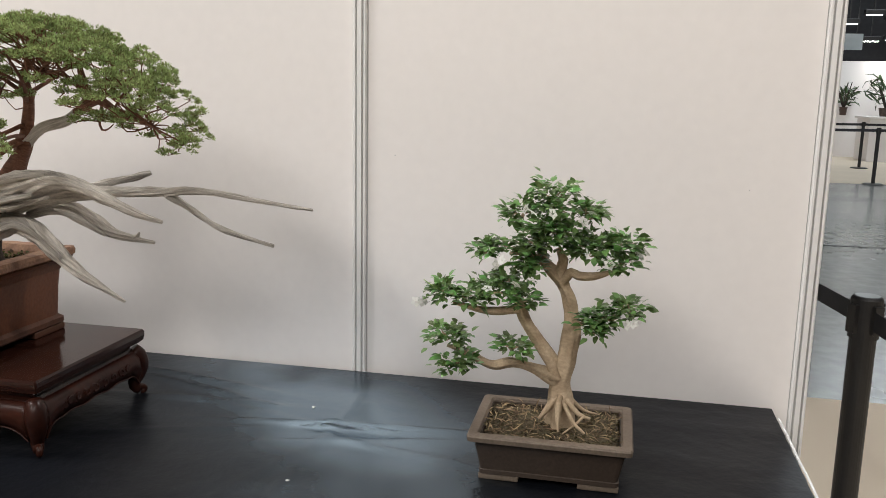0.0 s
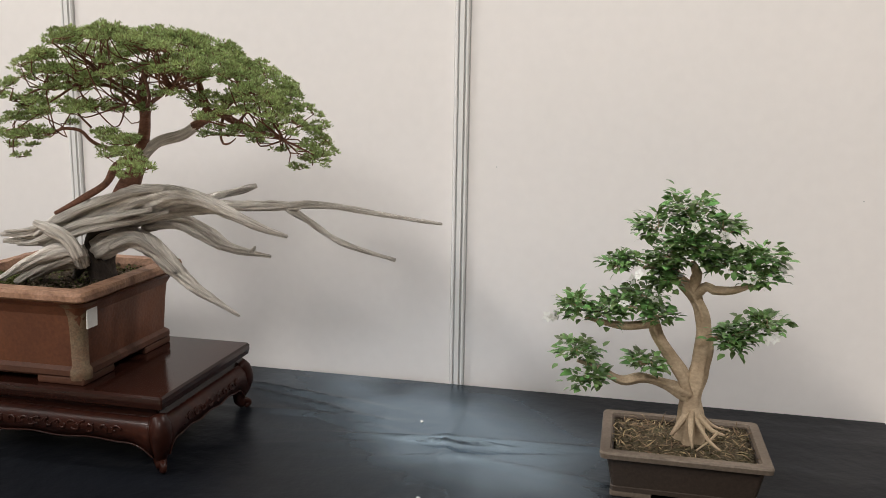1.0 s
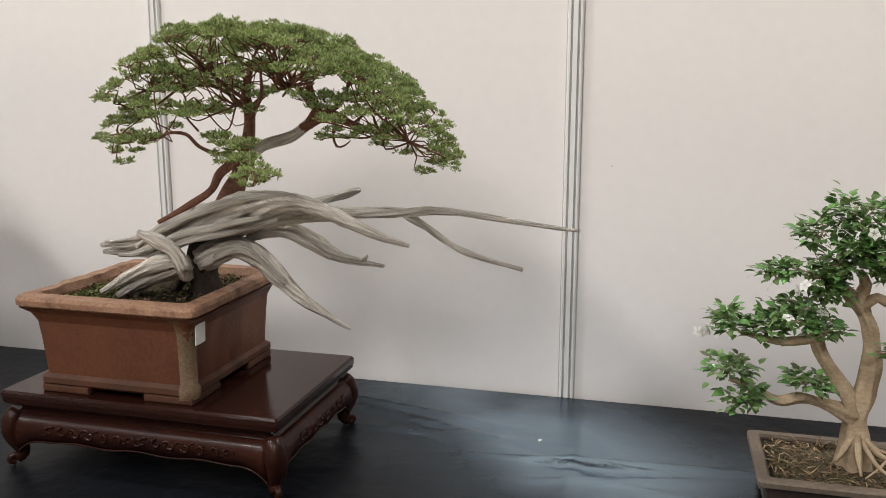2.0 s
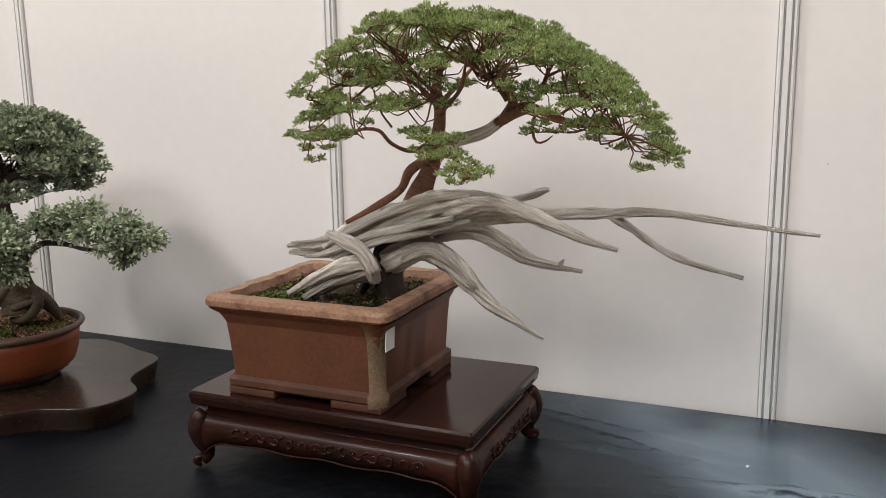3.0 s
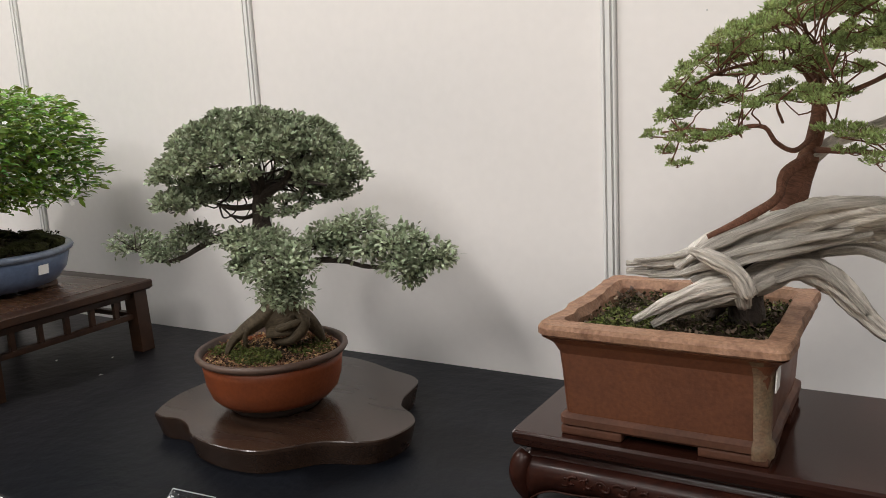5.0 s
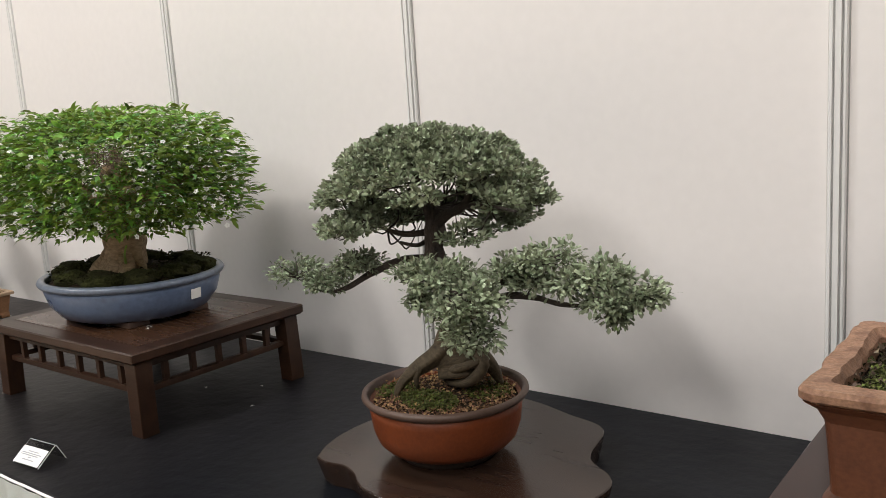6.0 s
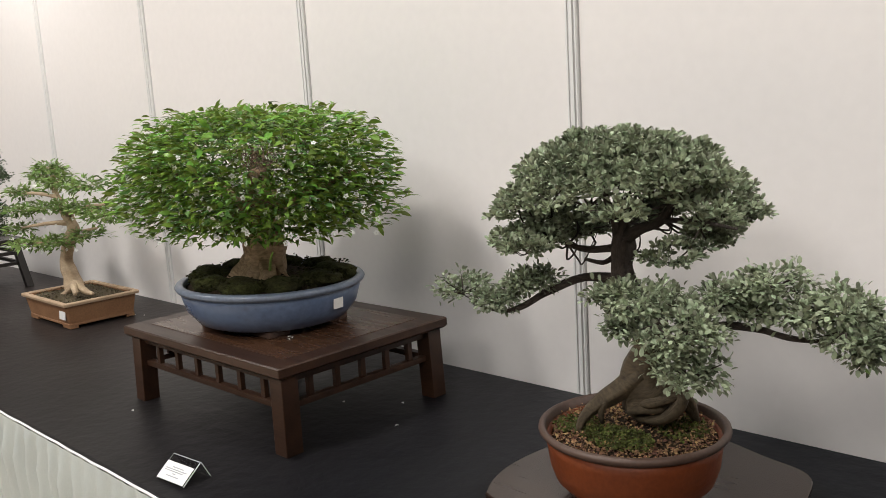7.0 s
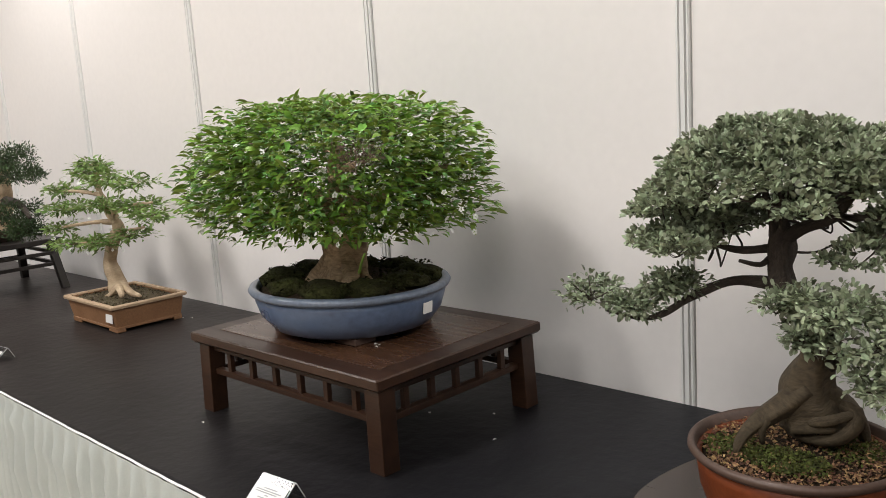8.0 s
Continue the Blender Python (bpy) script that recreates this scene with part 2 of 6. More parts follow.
LEAF_LIGHT = mat("light_green_leaf", (0.270, 0.370, 0.110), 0.42, vary=0.08, scale=16, fine=60, bump=0, second=(0.140, 0.225, 0.065), island=0.45, translucent=0.24, spec=0.35)
LEAF_DARK = mat("dark_green_foliage", (0.060, 0.095, 0.032), 0.5, vary=0.1, scale=16, fine=60, bump=0, second=(0.032, 0.055, 0.022), island=0.5, translucent=0.1)
LEAF_SINGLE = mat("deep_green_single_leaf", (0.165, 0.310, 0.085), 0.34, vary=0.08, scale=20, fine=60, bump=0, second=(0.048, 0.130, 0.035), objects=0.5, translucent=0.18)
LEAF_SINGLE_BRIGHT = mat("bright_green_single_leaf", (0.185, 0.325, 0.045), 0.36, vary=0.08, scale=14, fine=60, bump=0, second=(0.090, 0.215, 0.035), objects=0.45, translucent=0.22)
DRYLEAF = mat("brown_twiggy_litter", (0.125, 0.085, 0.060), 0.85, vary=0.15, island=0.4)
PETAL = mat("white_petal", (0.84, 0.84, 0.80), 0.6, vary=0.03, bump=0, translucent=0.25)
PAPER = mat("white_paper", (0.82, 0.81, 0.79), 0.8, vary=0.02, bump=0.02)
INK = mat("grey_print", (0.42, 0.42, 0.43), 0.8, vary=0.05, bump=0)
ACRYLIC = bpy.data.materials.new("clear_acrylic")
ACRYLIC.use_nodes = True
ACRYLIC.node_tree.nodes["Principled BSDF"].inputs["Transmission Weight"].default_value = 1.0
ACRYLIC.node_tree.nodes["Principled BSDF"].inputs["Roughness"].default_value = 0.04
ACRYLIC.node_tree.nodes["Principled BSDF"].inputs["IOR"].default_value = 1.45
EDGE = mat("painted_acrylic_glint", (0.62, 0.64, 0.65), 0.35, vary=0.05, bump=0)
LAMPGLOW = glow("lit_lamp_panel", (1.0, 0.97, 0.92), 9.0)

# ---- building helpers ----
rng = np.random.default_rng(7)


def thing(name, x, y, z, label, category, group="", kind=""):
    ob = new(name)
    ob.location = (x, y, z)
    ob.empty_display_size = 0.05
    return tagged(ob, label, category, group, kind)


def origin(ob):
    p = Vector(ob.location)
    while ob.parent:
        ob = ob.parent
        p += Vector(ob.location)
    return p


def mesh_of(name, verts, faces, material, smooth=True, uvs=None):
    me = bpy.data.meshes.new(name)
    me.from_pydata([tuple(v) for v in verts], [], faces)
    me.materials.append(material)
    if smooth:
        me.polygons.foreach_set("use_smooth", [True] * len(me.polygons))
    if uvs is not None:
        layer = me.uv_layers.new(name="UVMap")
        idx = np.zeros(len(me.loops), dtype=np.int32)
        me.loops.foreach_get("vertex_index", idx)
        layer.data.foreach_set("uv", np.asarray(uvs, dtype=np.float32)[idx].ravel())
    return me


def part(name, bm, material, parent=None, label="", smooth=False):
    """Links a bmesh, a mesh or (verts, faces), all given in world places, as one mesh object."""
    if isinstance(bm, bmesh.types.BMesh):
        me = bpy.data.meshes.new(name)
        bm.to_mesh(me)
        bm.free()
        me.materials.append(material)
        if smooth:
            me.polygons.foreach_set("use_smooth", [True] * len(me.polygons))
    elif isinstance(bm, tuple):
        me = mesh_of(name, bm[0], bm[1], material, smooth)
    else:
        me = bm
    ob = new(name, me)
    if parent:
        me.transform(Matrix.Translation(-origin(parent)))
        ob.parent = parent
    if label:
        ob["label"] = label
    return ob


def box(x0, x1, y0, y1, z0, z1, bevel=0.0, bm=None):
    bm = bm or bmesh.new()
    made = bmesh.ops.create_cube(bm, size=1.0)
    bmesh.ops.scale(bm, vec=(x1 - x0, y1 - y0, z1 - z0), verts=made["verts"])
    bmesh.ops.translate(bm, vec=((x0 + x1) / 2, (y0 + y1) / 2, (z0 + z1) / 2), verts=made["verts"])
    if bevel:
        edges = list({e for v in made["verts"] for e in v.link_edges})
        bmesh.ops.bevel(bm, geom=edges, offset=bevel, segments=2, affect="EDGES", profile=0.6)
    return bm


def spline(points, step):
    """A smooth line through points of any width, about step apart."""
    p = np.array(points, float)
    q = np.vstack([2 * p[0] - p[1], p, 2 * p[-1] - p[-2]])
    out = []
    for i in range(1, len(q) - 2):
        a, b, c, d = q[i - 1], q[i], q[i + 1], q[i + 2]
        n = max(2, int(np.linalg.norm((c - b)[:3]) / step))
        for k in range(n):
            t = k / n
            out.append(0.5 * (2 * b + (c - a) * t + (2 * a - 5 * b + 4 * c - d) * t * t + (3 * b - a - 3 * c + d) * t ** 3))
    out.append(q[-2])
    return np.array(out)


def tube(points, ridge=0.12, lobes=4, sides=12, step=0.008, twist=6.0, lumps=0.1, seed=0.0):
    """Verts, faces and uvs of a gnarled round limb through (x, y, z, radius)."""
    line = spline(points, step)
    centre, radius = line[:, :3], np.maximum(line[:, 3], 0.0006)
    ahead = np.gradient(centre, axis=0)
    ahead /= np.linalg.norm(ahead, axis=1)[:, None] + 1e-9
    up = np.array((0.0, 0.0, 1.0)) if abs(ahead[0][2]) < 0.9 else np.array((1.0, 0.0, 0.0))
    side = np.cross(ahead[0], up)
    verts, uvs, run = [], [], 0.0
    angles = np.linspace(0, 2 * math.pi, sides, endpoint=False)
    for i, (c, a, r) in enumerate(zip(centre, ahead, radius)):
        side = side - a * side.dot(a)
        side /= np.linalg.norm(side) + 1e-9
        other = np.cross(a, side)
        if i:
            run += np.linalg.norm(c - centre[i - 1])
        lump = 1 + lumps * noise.noise(Vector((run * 22, seed, 3.1))) * 2
        for k, ang in enumerate(angles):
            turned = ang + twist * run
            wave = 0.6 * math.sin(lobes * turned + seed) + 0.8 * noise.noise(Vector((math.cos(turned) * 1.7, math.sin(turned) * 1.7, run * 9 + seed)))
            rr = r * lump * (1 + ridge * wave)
            verts.append(c + rr * (math.cos(ang) * side + math.sin(ang) * other))
            uvs.append((k / sides * max(1.0, r * 60), run * 12 + seed))
    n = len(centre)
    faces = [(i * sides + k, i * sides + (k + 1) % sides, (i + 1) * sides + (k + 1) % sides, (i + 1) * sides + k) for i in range(n - 1) for k in range(sides)]
    faces += [tuple(range(sides - 1, -1, -1)), tuple((n - 1) * sides + k for k in range(sides))]
    return verts, faces, uvs


limb_count = 0


def limb(tree, name, material, points, label="", gnarl=1.0):
    global limb_count
    limb_count += 1
    dead = material is DEADWOOD
    big = max(p[3] for p in points)
    v, f, u = tube(points, 0.30 if dead else 0.15 * gnarl, 7 if dead else 5, 30 if dead and big > 0.012 else 18 if big > 0.012 else 10, 0.006 if big > 0.012 else 0.008,
                   9.0 if dead else 4.0, 0.12 if dead else 0.10 * gnarl, limb_count * 1.7)
    return part(name, mesh_of(name, v, f, material, True, u), material, tree, label)


def leaf_mesh(name, pos, way, length, width, material, flat=0.6, fold=0.25, bend=0.2, blunt=False, lance=False):
    """Many small folded, blunt or lance-shaped leaves, each of four triangles: pos and way are n x 3."""
    n = len(pos)
    way = way / (np.linalg.norm(way, axis=1)[:, None] + 1e-9)
    rand = rng.normal(size=(n, 3)) * (1 - flat) + np.array((0, 0, 1.0)) * flat
    side = np.cross(way, rand)
    side /= np.linalg.norm(side, axis=1)[:, None] + 1e-9
    up = np.cross(side, way)
    L = (length * rng.uniform(0.65, 1.2, n))[:, None]
    W = (width * rng.uniform(0.75, 1.15, n))[:, None]
    base = pos
    mid = pos + way * L * 0.48 + up * L * bend * 0.35
    left = pos + way * L * 0.45 + side * W * 0.5 + up * (W * fold + L * bend * 0.3)
    right = pos + way * L * 0.45 - side * W * 0.5 + up * (W * fold + L * bend * 0.3)
    tip = pos + way * L - up * L * bend * 0.3
    if blunt or lance:
        ring = [pos + way * L * a + side * W * b + up * (L * bend * (0.35 - (a - 0.5) ** 2) + W * fold * abs(b) * 0.5) for a, b in (((0.30, 0.46), (0.30, -0.46), (0.68, 0.34), (0.68, -0.34)) if lance else ((0.28, 0.40), (0.28, -0.40), (0.74, 0.44), (0.74, -0.44)))]
        verts = np.stack([base, *ring, tip], 1).reshape(-1, 3)
        k = np.arange(n)[:, None] * 6
        faces = np.concatenate([k + (0, 2, 1), k + (1, 2, 4), k + (1, 4, 3), k + (3, 4, 5)], 1).reshape(-1, 3)
    else:
        verts = np.stack([base, left, mid, right, tip], 1).reshape(-1, 3)
        k = np.arange(n)[:, None] * 5
        faces = np.concatenate([k + (0, 2, 1), k + (0, 3, 2), k + (2, 4, 1), k + (2, 3, 4)], 1).reshape(-1, 3)
    me = bpy.data.meshes.new(name)
    me.vertices.add(len(verts))
    me.vertices.foreach_set("co", verts.astype(np.float32).ravel())
    me.loops.add(faces.size)
    me.loops.foreach_set("vertex_index", faces.astype(np.int32).ravel())
    me.polygons.add(len(faces))
    me.polygons.foreach_set("loop_start", np.arange(0, faces.size, 3, dtype=np.int32))
    me.update(calc_edges=True)
    me.polygons.foreach_set("use_smooth", [True] * len(me.polygons))
    me.materials.append(material)
    return me


def in_pad(n, rx, ry, rz, inner=0.45, floor=0.55):
    """Points of a flattened pad round the origin: denser to the outside, flatter below."""
    d = rng.normal(size=(n, 3))
    d /= np.linalg.norm(d, axis=1)[:, None]
    r = rng.uniform(inner ** 2, 1, n) ** 0.5
    p = d * r[:, None]
    p[:, 2] = np.where(p[:, 2] < 0, p[:, 2] * floor, p[:, 2])
    return p * (rx, ry, rz)


def twigs(tree, material, centre, ends, thick=0.0012, name="twig_work"):
    """Thin twigs from a pad's foot out to its clumps, one joined mesh."""
    verts, faces = [], []
    foot = np.array(centre)
    for e in ends:
        mid = foot + (e - foot) * 0.5 + rng.normal(size=3) * 0.006
        v, f, _ = tube([(*foot, thick * 1.5), (*mid, thick), (*e, thick * 0.5)], 0, 1, 4, 0.02, 0, 0)
        faces += [tuple(i + len(verts) for i in q) for q in f]
        verts += v
    return tagged(part(name, mesh_of(name, verts, faces, material), material, tree), kind="stuff")


def foliage(tree, x, y, z, rx, ry, rz, clumps, per, spread, length, width, material, twig, up=0.5, flat=0.6, out=1.0, floor=0.55, inner=0.45, gaps=None, gap_warp=0.014, blunt=False, lance=False):
    """One pad of foliage: clumps of leaves over a flattened dome, with twigs inside."""
    c = np.array((x, y, z))
    clump = in_pad(clumps, rx, ry, rz, inner, floor)
    if gaps is not None:
        warp = np.array([noise.noise_vector(Vector(c + q) * 14) for q in clump]) * gap_warp
        clump = clump + warp
        clump = clump[np.array([noise.noise(Vector(c + q) * 30) > gaps for q in clump])]
        clumps = len(clump)
    count = rng.integers(int(per * 0.6), int(per * 1.4) + 1, clumps)
    which = np.repeat(np.arange(clumps), count)
    off = rng.normal(size=(len(which), 3)) * spread * (1, 1, 0.7)
    pos = c + clump[which] + off
    way = (clump[which] / (rx, ry, rz)) * out + off / spread * 0.7 + rng.normal(size=(len(which), 3)) * 0.5 + (0, 0, up)
    if lance:
        way[:, 2] *= 0.45
    ob = tagged(part("foliage", leaf_mesh("foliage", pos, way, length, width, material, flat, blunt=blunt, lance=lance), material, tree), kind="stuff")
    if twig:
        pick = rng.choice(clumps, min(clumps, max(4, clumps // 4)), replace=False)
        twigs(tree, twig, c - (0, 0, rz * 0.4), [c + q for q in clump[pick]])
    return ob


def scatter(n, gap):
    """Points of the unit disk that keep a gap to one another."""
    out = []
    for _ in range(n * 60):
        p = rng.uniform(-1, 1, 2)
        if p @ p < 1 and all((p - q) @ (p - q) > gap * gap for q in out):
            out.append(p)
            if len(out) == n:
                break
    return out


def cloud_crown(tree, pads, pad, tufts, per, spread, length, width, material, twig, nodes, flat=0.4, lift=0.5, blunt=False, thick=0.0010):
    """A crown of small cloud-shaped pads (x, y, z, size, slope x, slope y), each a dome of tufts, joined to the limbs by twigs."""
    verts, faces = [], []
    at, ways = [], []
    nodes = np.array(nodes)
    for x, y, z, size, sx, sy in pads:
        n = max(5, int(tufts * size * size))
        d = rng.normal(size=(n, 3))
        d /= np.linalg.norm(d, axis=1)[:, None]
        d[:, 2] = np.where(d[:, 2] < 0, d[:, 2] * 0.35, d[:, 2])
        r = rng.uniform(0.45, 1.0, n) ** 0.5
        p = d * r[:, None] * np.array(pad) * size
        p[:, 2] += p[:, 0] * sx + p[:, 1] * sy
        c = np.array((x, y, z)) + p
        which = np.repeat(np.arange(n), rng.integers(int(per * 0.6), int(per * 1.4) + 1, n))
        off = rng.normal(size=(len(which), 3))
        off /= np.linalg.norm(off, axis=1)[:, None]
        off[:, 2] = np.abs(off[:, 2]) * 0.9 - 0.2
        at.append(c[which] + off * spread * rng.uniform(0.2, 1.0, (len(which), 1)))
        ways.append(off + d[which] * 0.5 + rng.normal(size=(len(which), 3)) * 0.35 + (0, 0, lift))
        foot = np.array((x, y, z - pad[2] * size * 0.3))
        start = nodes[np.argmin(((nodes - foot) ** 2).sum(1) + 4 * np.maximum(0, nodes[:, 2] - foot[2]) ** 2)]
        ends = [foot] + [c[k] for k in rng.choice(n, min(n, 4), replace=False)]
        for k, e in enumerate(ends):
            a = start if k == 0 else foot
            reach = np.linalg.norm(e - a)
            if reach < 0.004:
                continue
            way = e - a
            m1 = a + way * 0.35 + rng.normal(size=3) * reach * 0.10 - (0, 0, reach * 0.05)
            m2 = a + way * 0.70 + rng.normal(size=3) * reach * 0.10
            w = thick * (1.0 + 5 * min(reach, 0.12)) if k == 0 else thick * 0.6
            v, f, _ = tube([(*a, w * 1.5), (*m1, w * 1.15), (*m2, w), (*e, w * 0.6)], 0, 1, 5, 0.012, 0, 0)
            faces += [tuple(i + len(verts) for i in q) for q in f]
            verts += v
    tagged(part("foliage", leaf_mesh("foliage", np.concatenate(at), np.concatenate(ways), length, width, material, flat, blunt=blunt), material, tree), kind="stuff")
    tagged(part("twig_work", mesh_of("twig_work", verts, faces, twig), twig, tree), kind="stuff")


def rounded(hx, hy, r, n=3):
    """Corner-rounded rectangle, anticlockwise."""
    out = []
    for sx, sy, a0 in ((1, 1, 0), (-1, 1, 90), (-1, -1, 180), (1, -1, 270)):
        for k in range(n + 1):
            a = radians(a0 + 90 * k / n)
            out.append((sx * (hx - r) + r * math.cos(a), sy * (hy - r) + r * math.sin(a)))
    return out


def loft(cx, cy, rings, wobble=0.0, cap0=True, cap1=True):
    """Joins outlines [(list of xy, z)] into one skin."""
    n = len(rings[0][0])
    verts = []
    for ring, z in rings:
        for x, y in ring:
            w = wobble * noise.noise(Vector((x * 30, y * 30, z * 30))) if wobble else 0
            verts.append((cx + x * (1 + w), cy + y * (1 + w), z + w * 0.05))
    faces = [(i * n + k, i * n + (k + 1) % n, (i + 1) * n + (k + 1) % n, (i + 1) * n + k) for i in range(len(rings) - 1) for k in range(n)]
    if cap0:
        faces.append(tuple(range(n - 1, -1, -1)))
    if cap1:
        faces.append(tuple((len(rings) - 1) * n + k for k in range(n)))
    return verts, faces


def dense_rect(hx, hy, r, per):
    """The same outline with more points along its sides, so that edges can be worn."""
    pts = rounded(hx, hy, r, 4)
    out = []
    for a, b in zip(pts, pts[1:] + pts[:1]):
        k = max(1, int(math.dist(a, b) / per))
        out += [(a[0] + (b[0] - a[0]) * i / k, a[1] + (b[1] - a[1]) * i / k) for i in range(k)]
    return out


def scaled(ring, dx, dy):
    """The outline drawn in or out by metres along each axis."""
    mx, my = max(p[0] for p in ring), max(p[1] for p in ring)
    return [(x * (mx + dx) / mx, y * (my + dy) / my) for x, y in ring]


def oval(a, b, n=64):
    return [(a * math.cos(2 * math.pi * k / n), b * math.sin(2 * math.pi * k / n)) for k in range(n)]


def ground_bits(tree, name, material, cx, cy, hx, hy, z, n, size, round_bed=False, lift=0.003, thin=0.6):
    """Loose grit, moss tufts or bark on a soil surface, one joined mesh."""
    x, y = rng.uniform(-1, 1, n), rng.uniform(-1, 1, n)
    if round_bed:
        keep = x * x + y * y < 1
        x, y = x[keep], y[keep]
    pos = np.stack([cx + x * hx, cy + y * hy, np.full(len(x), z) + rng.uniform(-0.002, lift, len(x))], 1)
    way = rng.normal(size=(len(x), 3)) * (1, 1, 0.35)
    return tagged(part(name, leaf_mesh(name, pos, way, size, size * thin, material, 0.5), material, tree), kind="stuff")


def tag_card(parent, centre, across, up, w, h):
    """A small white paper tag lying on a face."""
    c, a, u = Vector(centre), Vector(across).normalized(), Vector(up).normalized()
    nrm = a.cross(u)
    v = []
    for d in (0.0005, 0.0025):
        v += [c + a * sx * w / 2 + u * sy * h / 2 + nrm * d for sx, sy in ((-1, -1), (1, -1), (1, 1), (-1, 1))]
    f = [(3, 2, 1, 0), (4, 5, 6, 7), (0, 1, 5, 4), (1, 2, 6, 5), (2, 3, 7, 6), (3, 0, 4, 7)]
    return part("paper_tag", (v, f), PAPER, parent, "small blank white paper tag")


# ---- the hall ----
TABLE = 0.75
carpet = part("floor_carpet", box(-12, 14, -9, 4.28, -0.05, 0.0), CARPET)
tagged(carpet, "beige exhibition carpet around the display booth", "carpet", kind="structure")
concrete = part("floor_concrete", box(-12, 14, 4.28, 15.75, -0.05, -0.006), CONCRETE)
tagged(concrete, "polished grey concrete hall floor with faint stains", "floor", kind="structure")
carpet = part("floor_carpet_far", box(-12, 14, 15.75, 26, -0.05, 0.0), CARPET)
tagged(carpet, "beige carpet in front of the far booth", "carpet", kind="structure")
joint = part("floor_joint", box(-12, 14, 8.9, 8.93, -0.0055, -0.002), DARK)
tagged(joint, "thin dark saw-cut joint in the concrete floor", "joint", kind="structure")
for n, b in (("hall_wall_north", (-12, 14, 26, 26.2)), ("hall_wall_south", (-12, 14, -9.2, -9)),
             ("hall_wall_east", (14, 14.2, -9.2, 26.2)), ("hall_wall_west", (-12.2, -12, -9.2, 26.2))):
    tagged(part(n, box(*b, -0.05, 7.0), DARK if "north" in n else HALLWALL), "plain painted wall of the exhibition hall", "wall", kind="structure")
tagged(part("ceiling", box(-12.2, 14.2, -9.2, 26.2, 7.0, 7.2), DARK), "dark painted hall ceiling", "ceiling", kind="structure")


def ceiling_beam(y):
    beam = thing("ceiling_truss", 1, y, 5.9, "dark steel roof truss under the hall ceiling", "truss", "hall trusses", "structure")
    for z in (5.9, 6.5):
        part("chord", box(-12, 14, y - 0.06, y + 0.06, z, z + 0.1), BLACKMETAL, beam)
    for k in range(13):
        x = -12 + 2 * k
        v, f, _ = tube([(x, y, 6.0, 0.04), (x + 1, y, 6.5, 0.04), (x + 2, y, 6.0, 0.04)], 0, 1, 6, 0.5, 0, 0)
        part("web", (v, f), BLACKMETAL, beam)


for y in (10.0, 14.5, 19.0, 23.5):
    ceiling_beam(y)


def hall_light(x, y, z, w, d):
    li = thing("hall_ceiling_light", x, y, z, "bright white rectangular lamp under the dark ceiling", "ceiling light", "hall lights")
    part("housing", box(x - w / 2 - 0.05, x + w / 2 + 0.05, y - d / 2 - 0.05, y + d / 2 + 0.05, z + 0.02, z + 0.14, 0.01), BLACKMETAL, li)
    part("diffuser", box(x - w / 2, x + w / 2, y - d / 2, y + d / 2, z, z + 0.02), LAMPGLOW, li)
    part("hanger", box(x - 0.015, x + 0.015, y - 0.015, y + 0.015, z + 0.14, 7.0), BLACKMETAL, li)


for x, y, z in ((6.55, 23.2, 3.47), (6.0, 23.2, 3.25), (7.0, 25.0, 2.95), (7.6, 25.2, 3.0), (7.5, 25.0, 3.5), (6.9, 24.5, 4.1), (5.6, 22.0, 3.9)):
    hall_light(x, y, z, 0.34, 0.10)
sign = thing("hanging_sign", 6.25, 23.6, 2.75, "blank pale grey sign panel hung from the ceiling", "sign")
part("panel", box(5.55, 6.45, 23.58, 23.62, 2.66, 3.06, 0.005), GREYSIGN, sign)
for x in (5.7, 6.3):
    part("wire", box(x - 0.01, x + 0.01, 23.59, 23.61, 3.06, 7.0), BLACKMETAL, sign)

# the far booth with its counter and plants
far = tagged(part("booth_wall_far", box(4.5, 12, 23.0, 23.08, 0, 2.36), PANEL), "white panel wall of the far plant booth", "wall", kind="structure")
far = tagged(part("booth_wall_far_side", box(5.02, 5.10, 21.6, 23.0, 0, 2.36), PANEL), "white side panel of the far plant booth", "wall", kind="structure")
counter = thing("display_counter", 8.2, 21.9, 0, "plain white display counter holding the far plants", "counter")
part("body", box(6.25, 10.5, 21.4, 22.5, 0, 0.99, 0.01), PANEL, counter)
part("top", box(6.2, 10.55, 21.35, 22.55, 0.99, 1.04, 0.01), PANEL, counter)


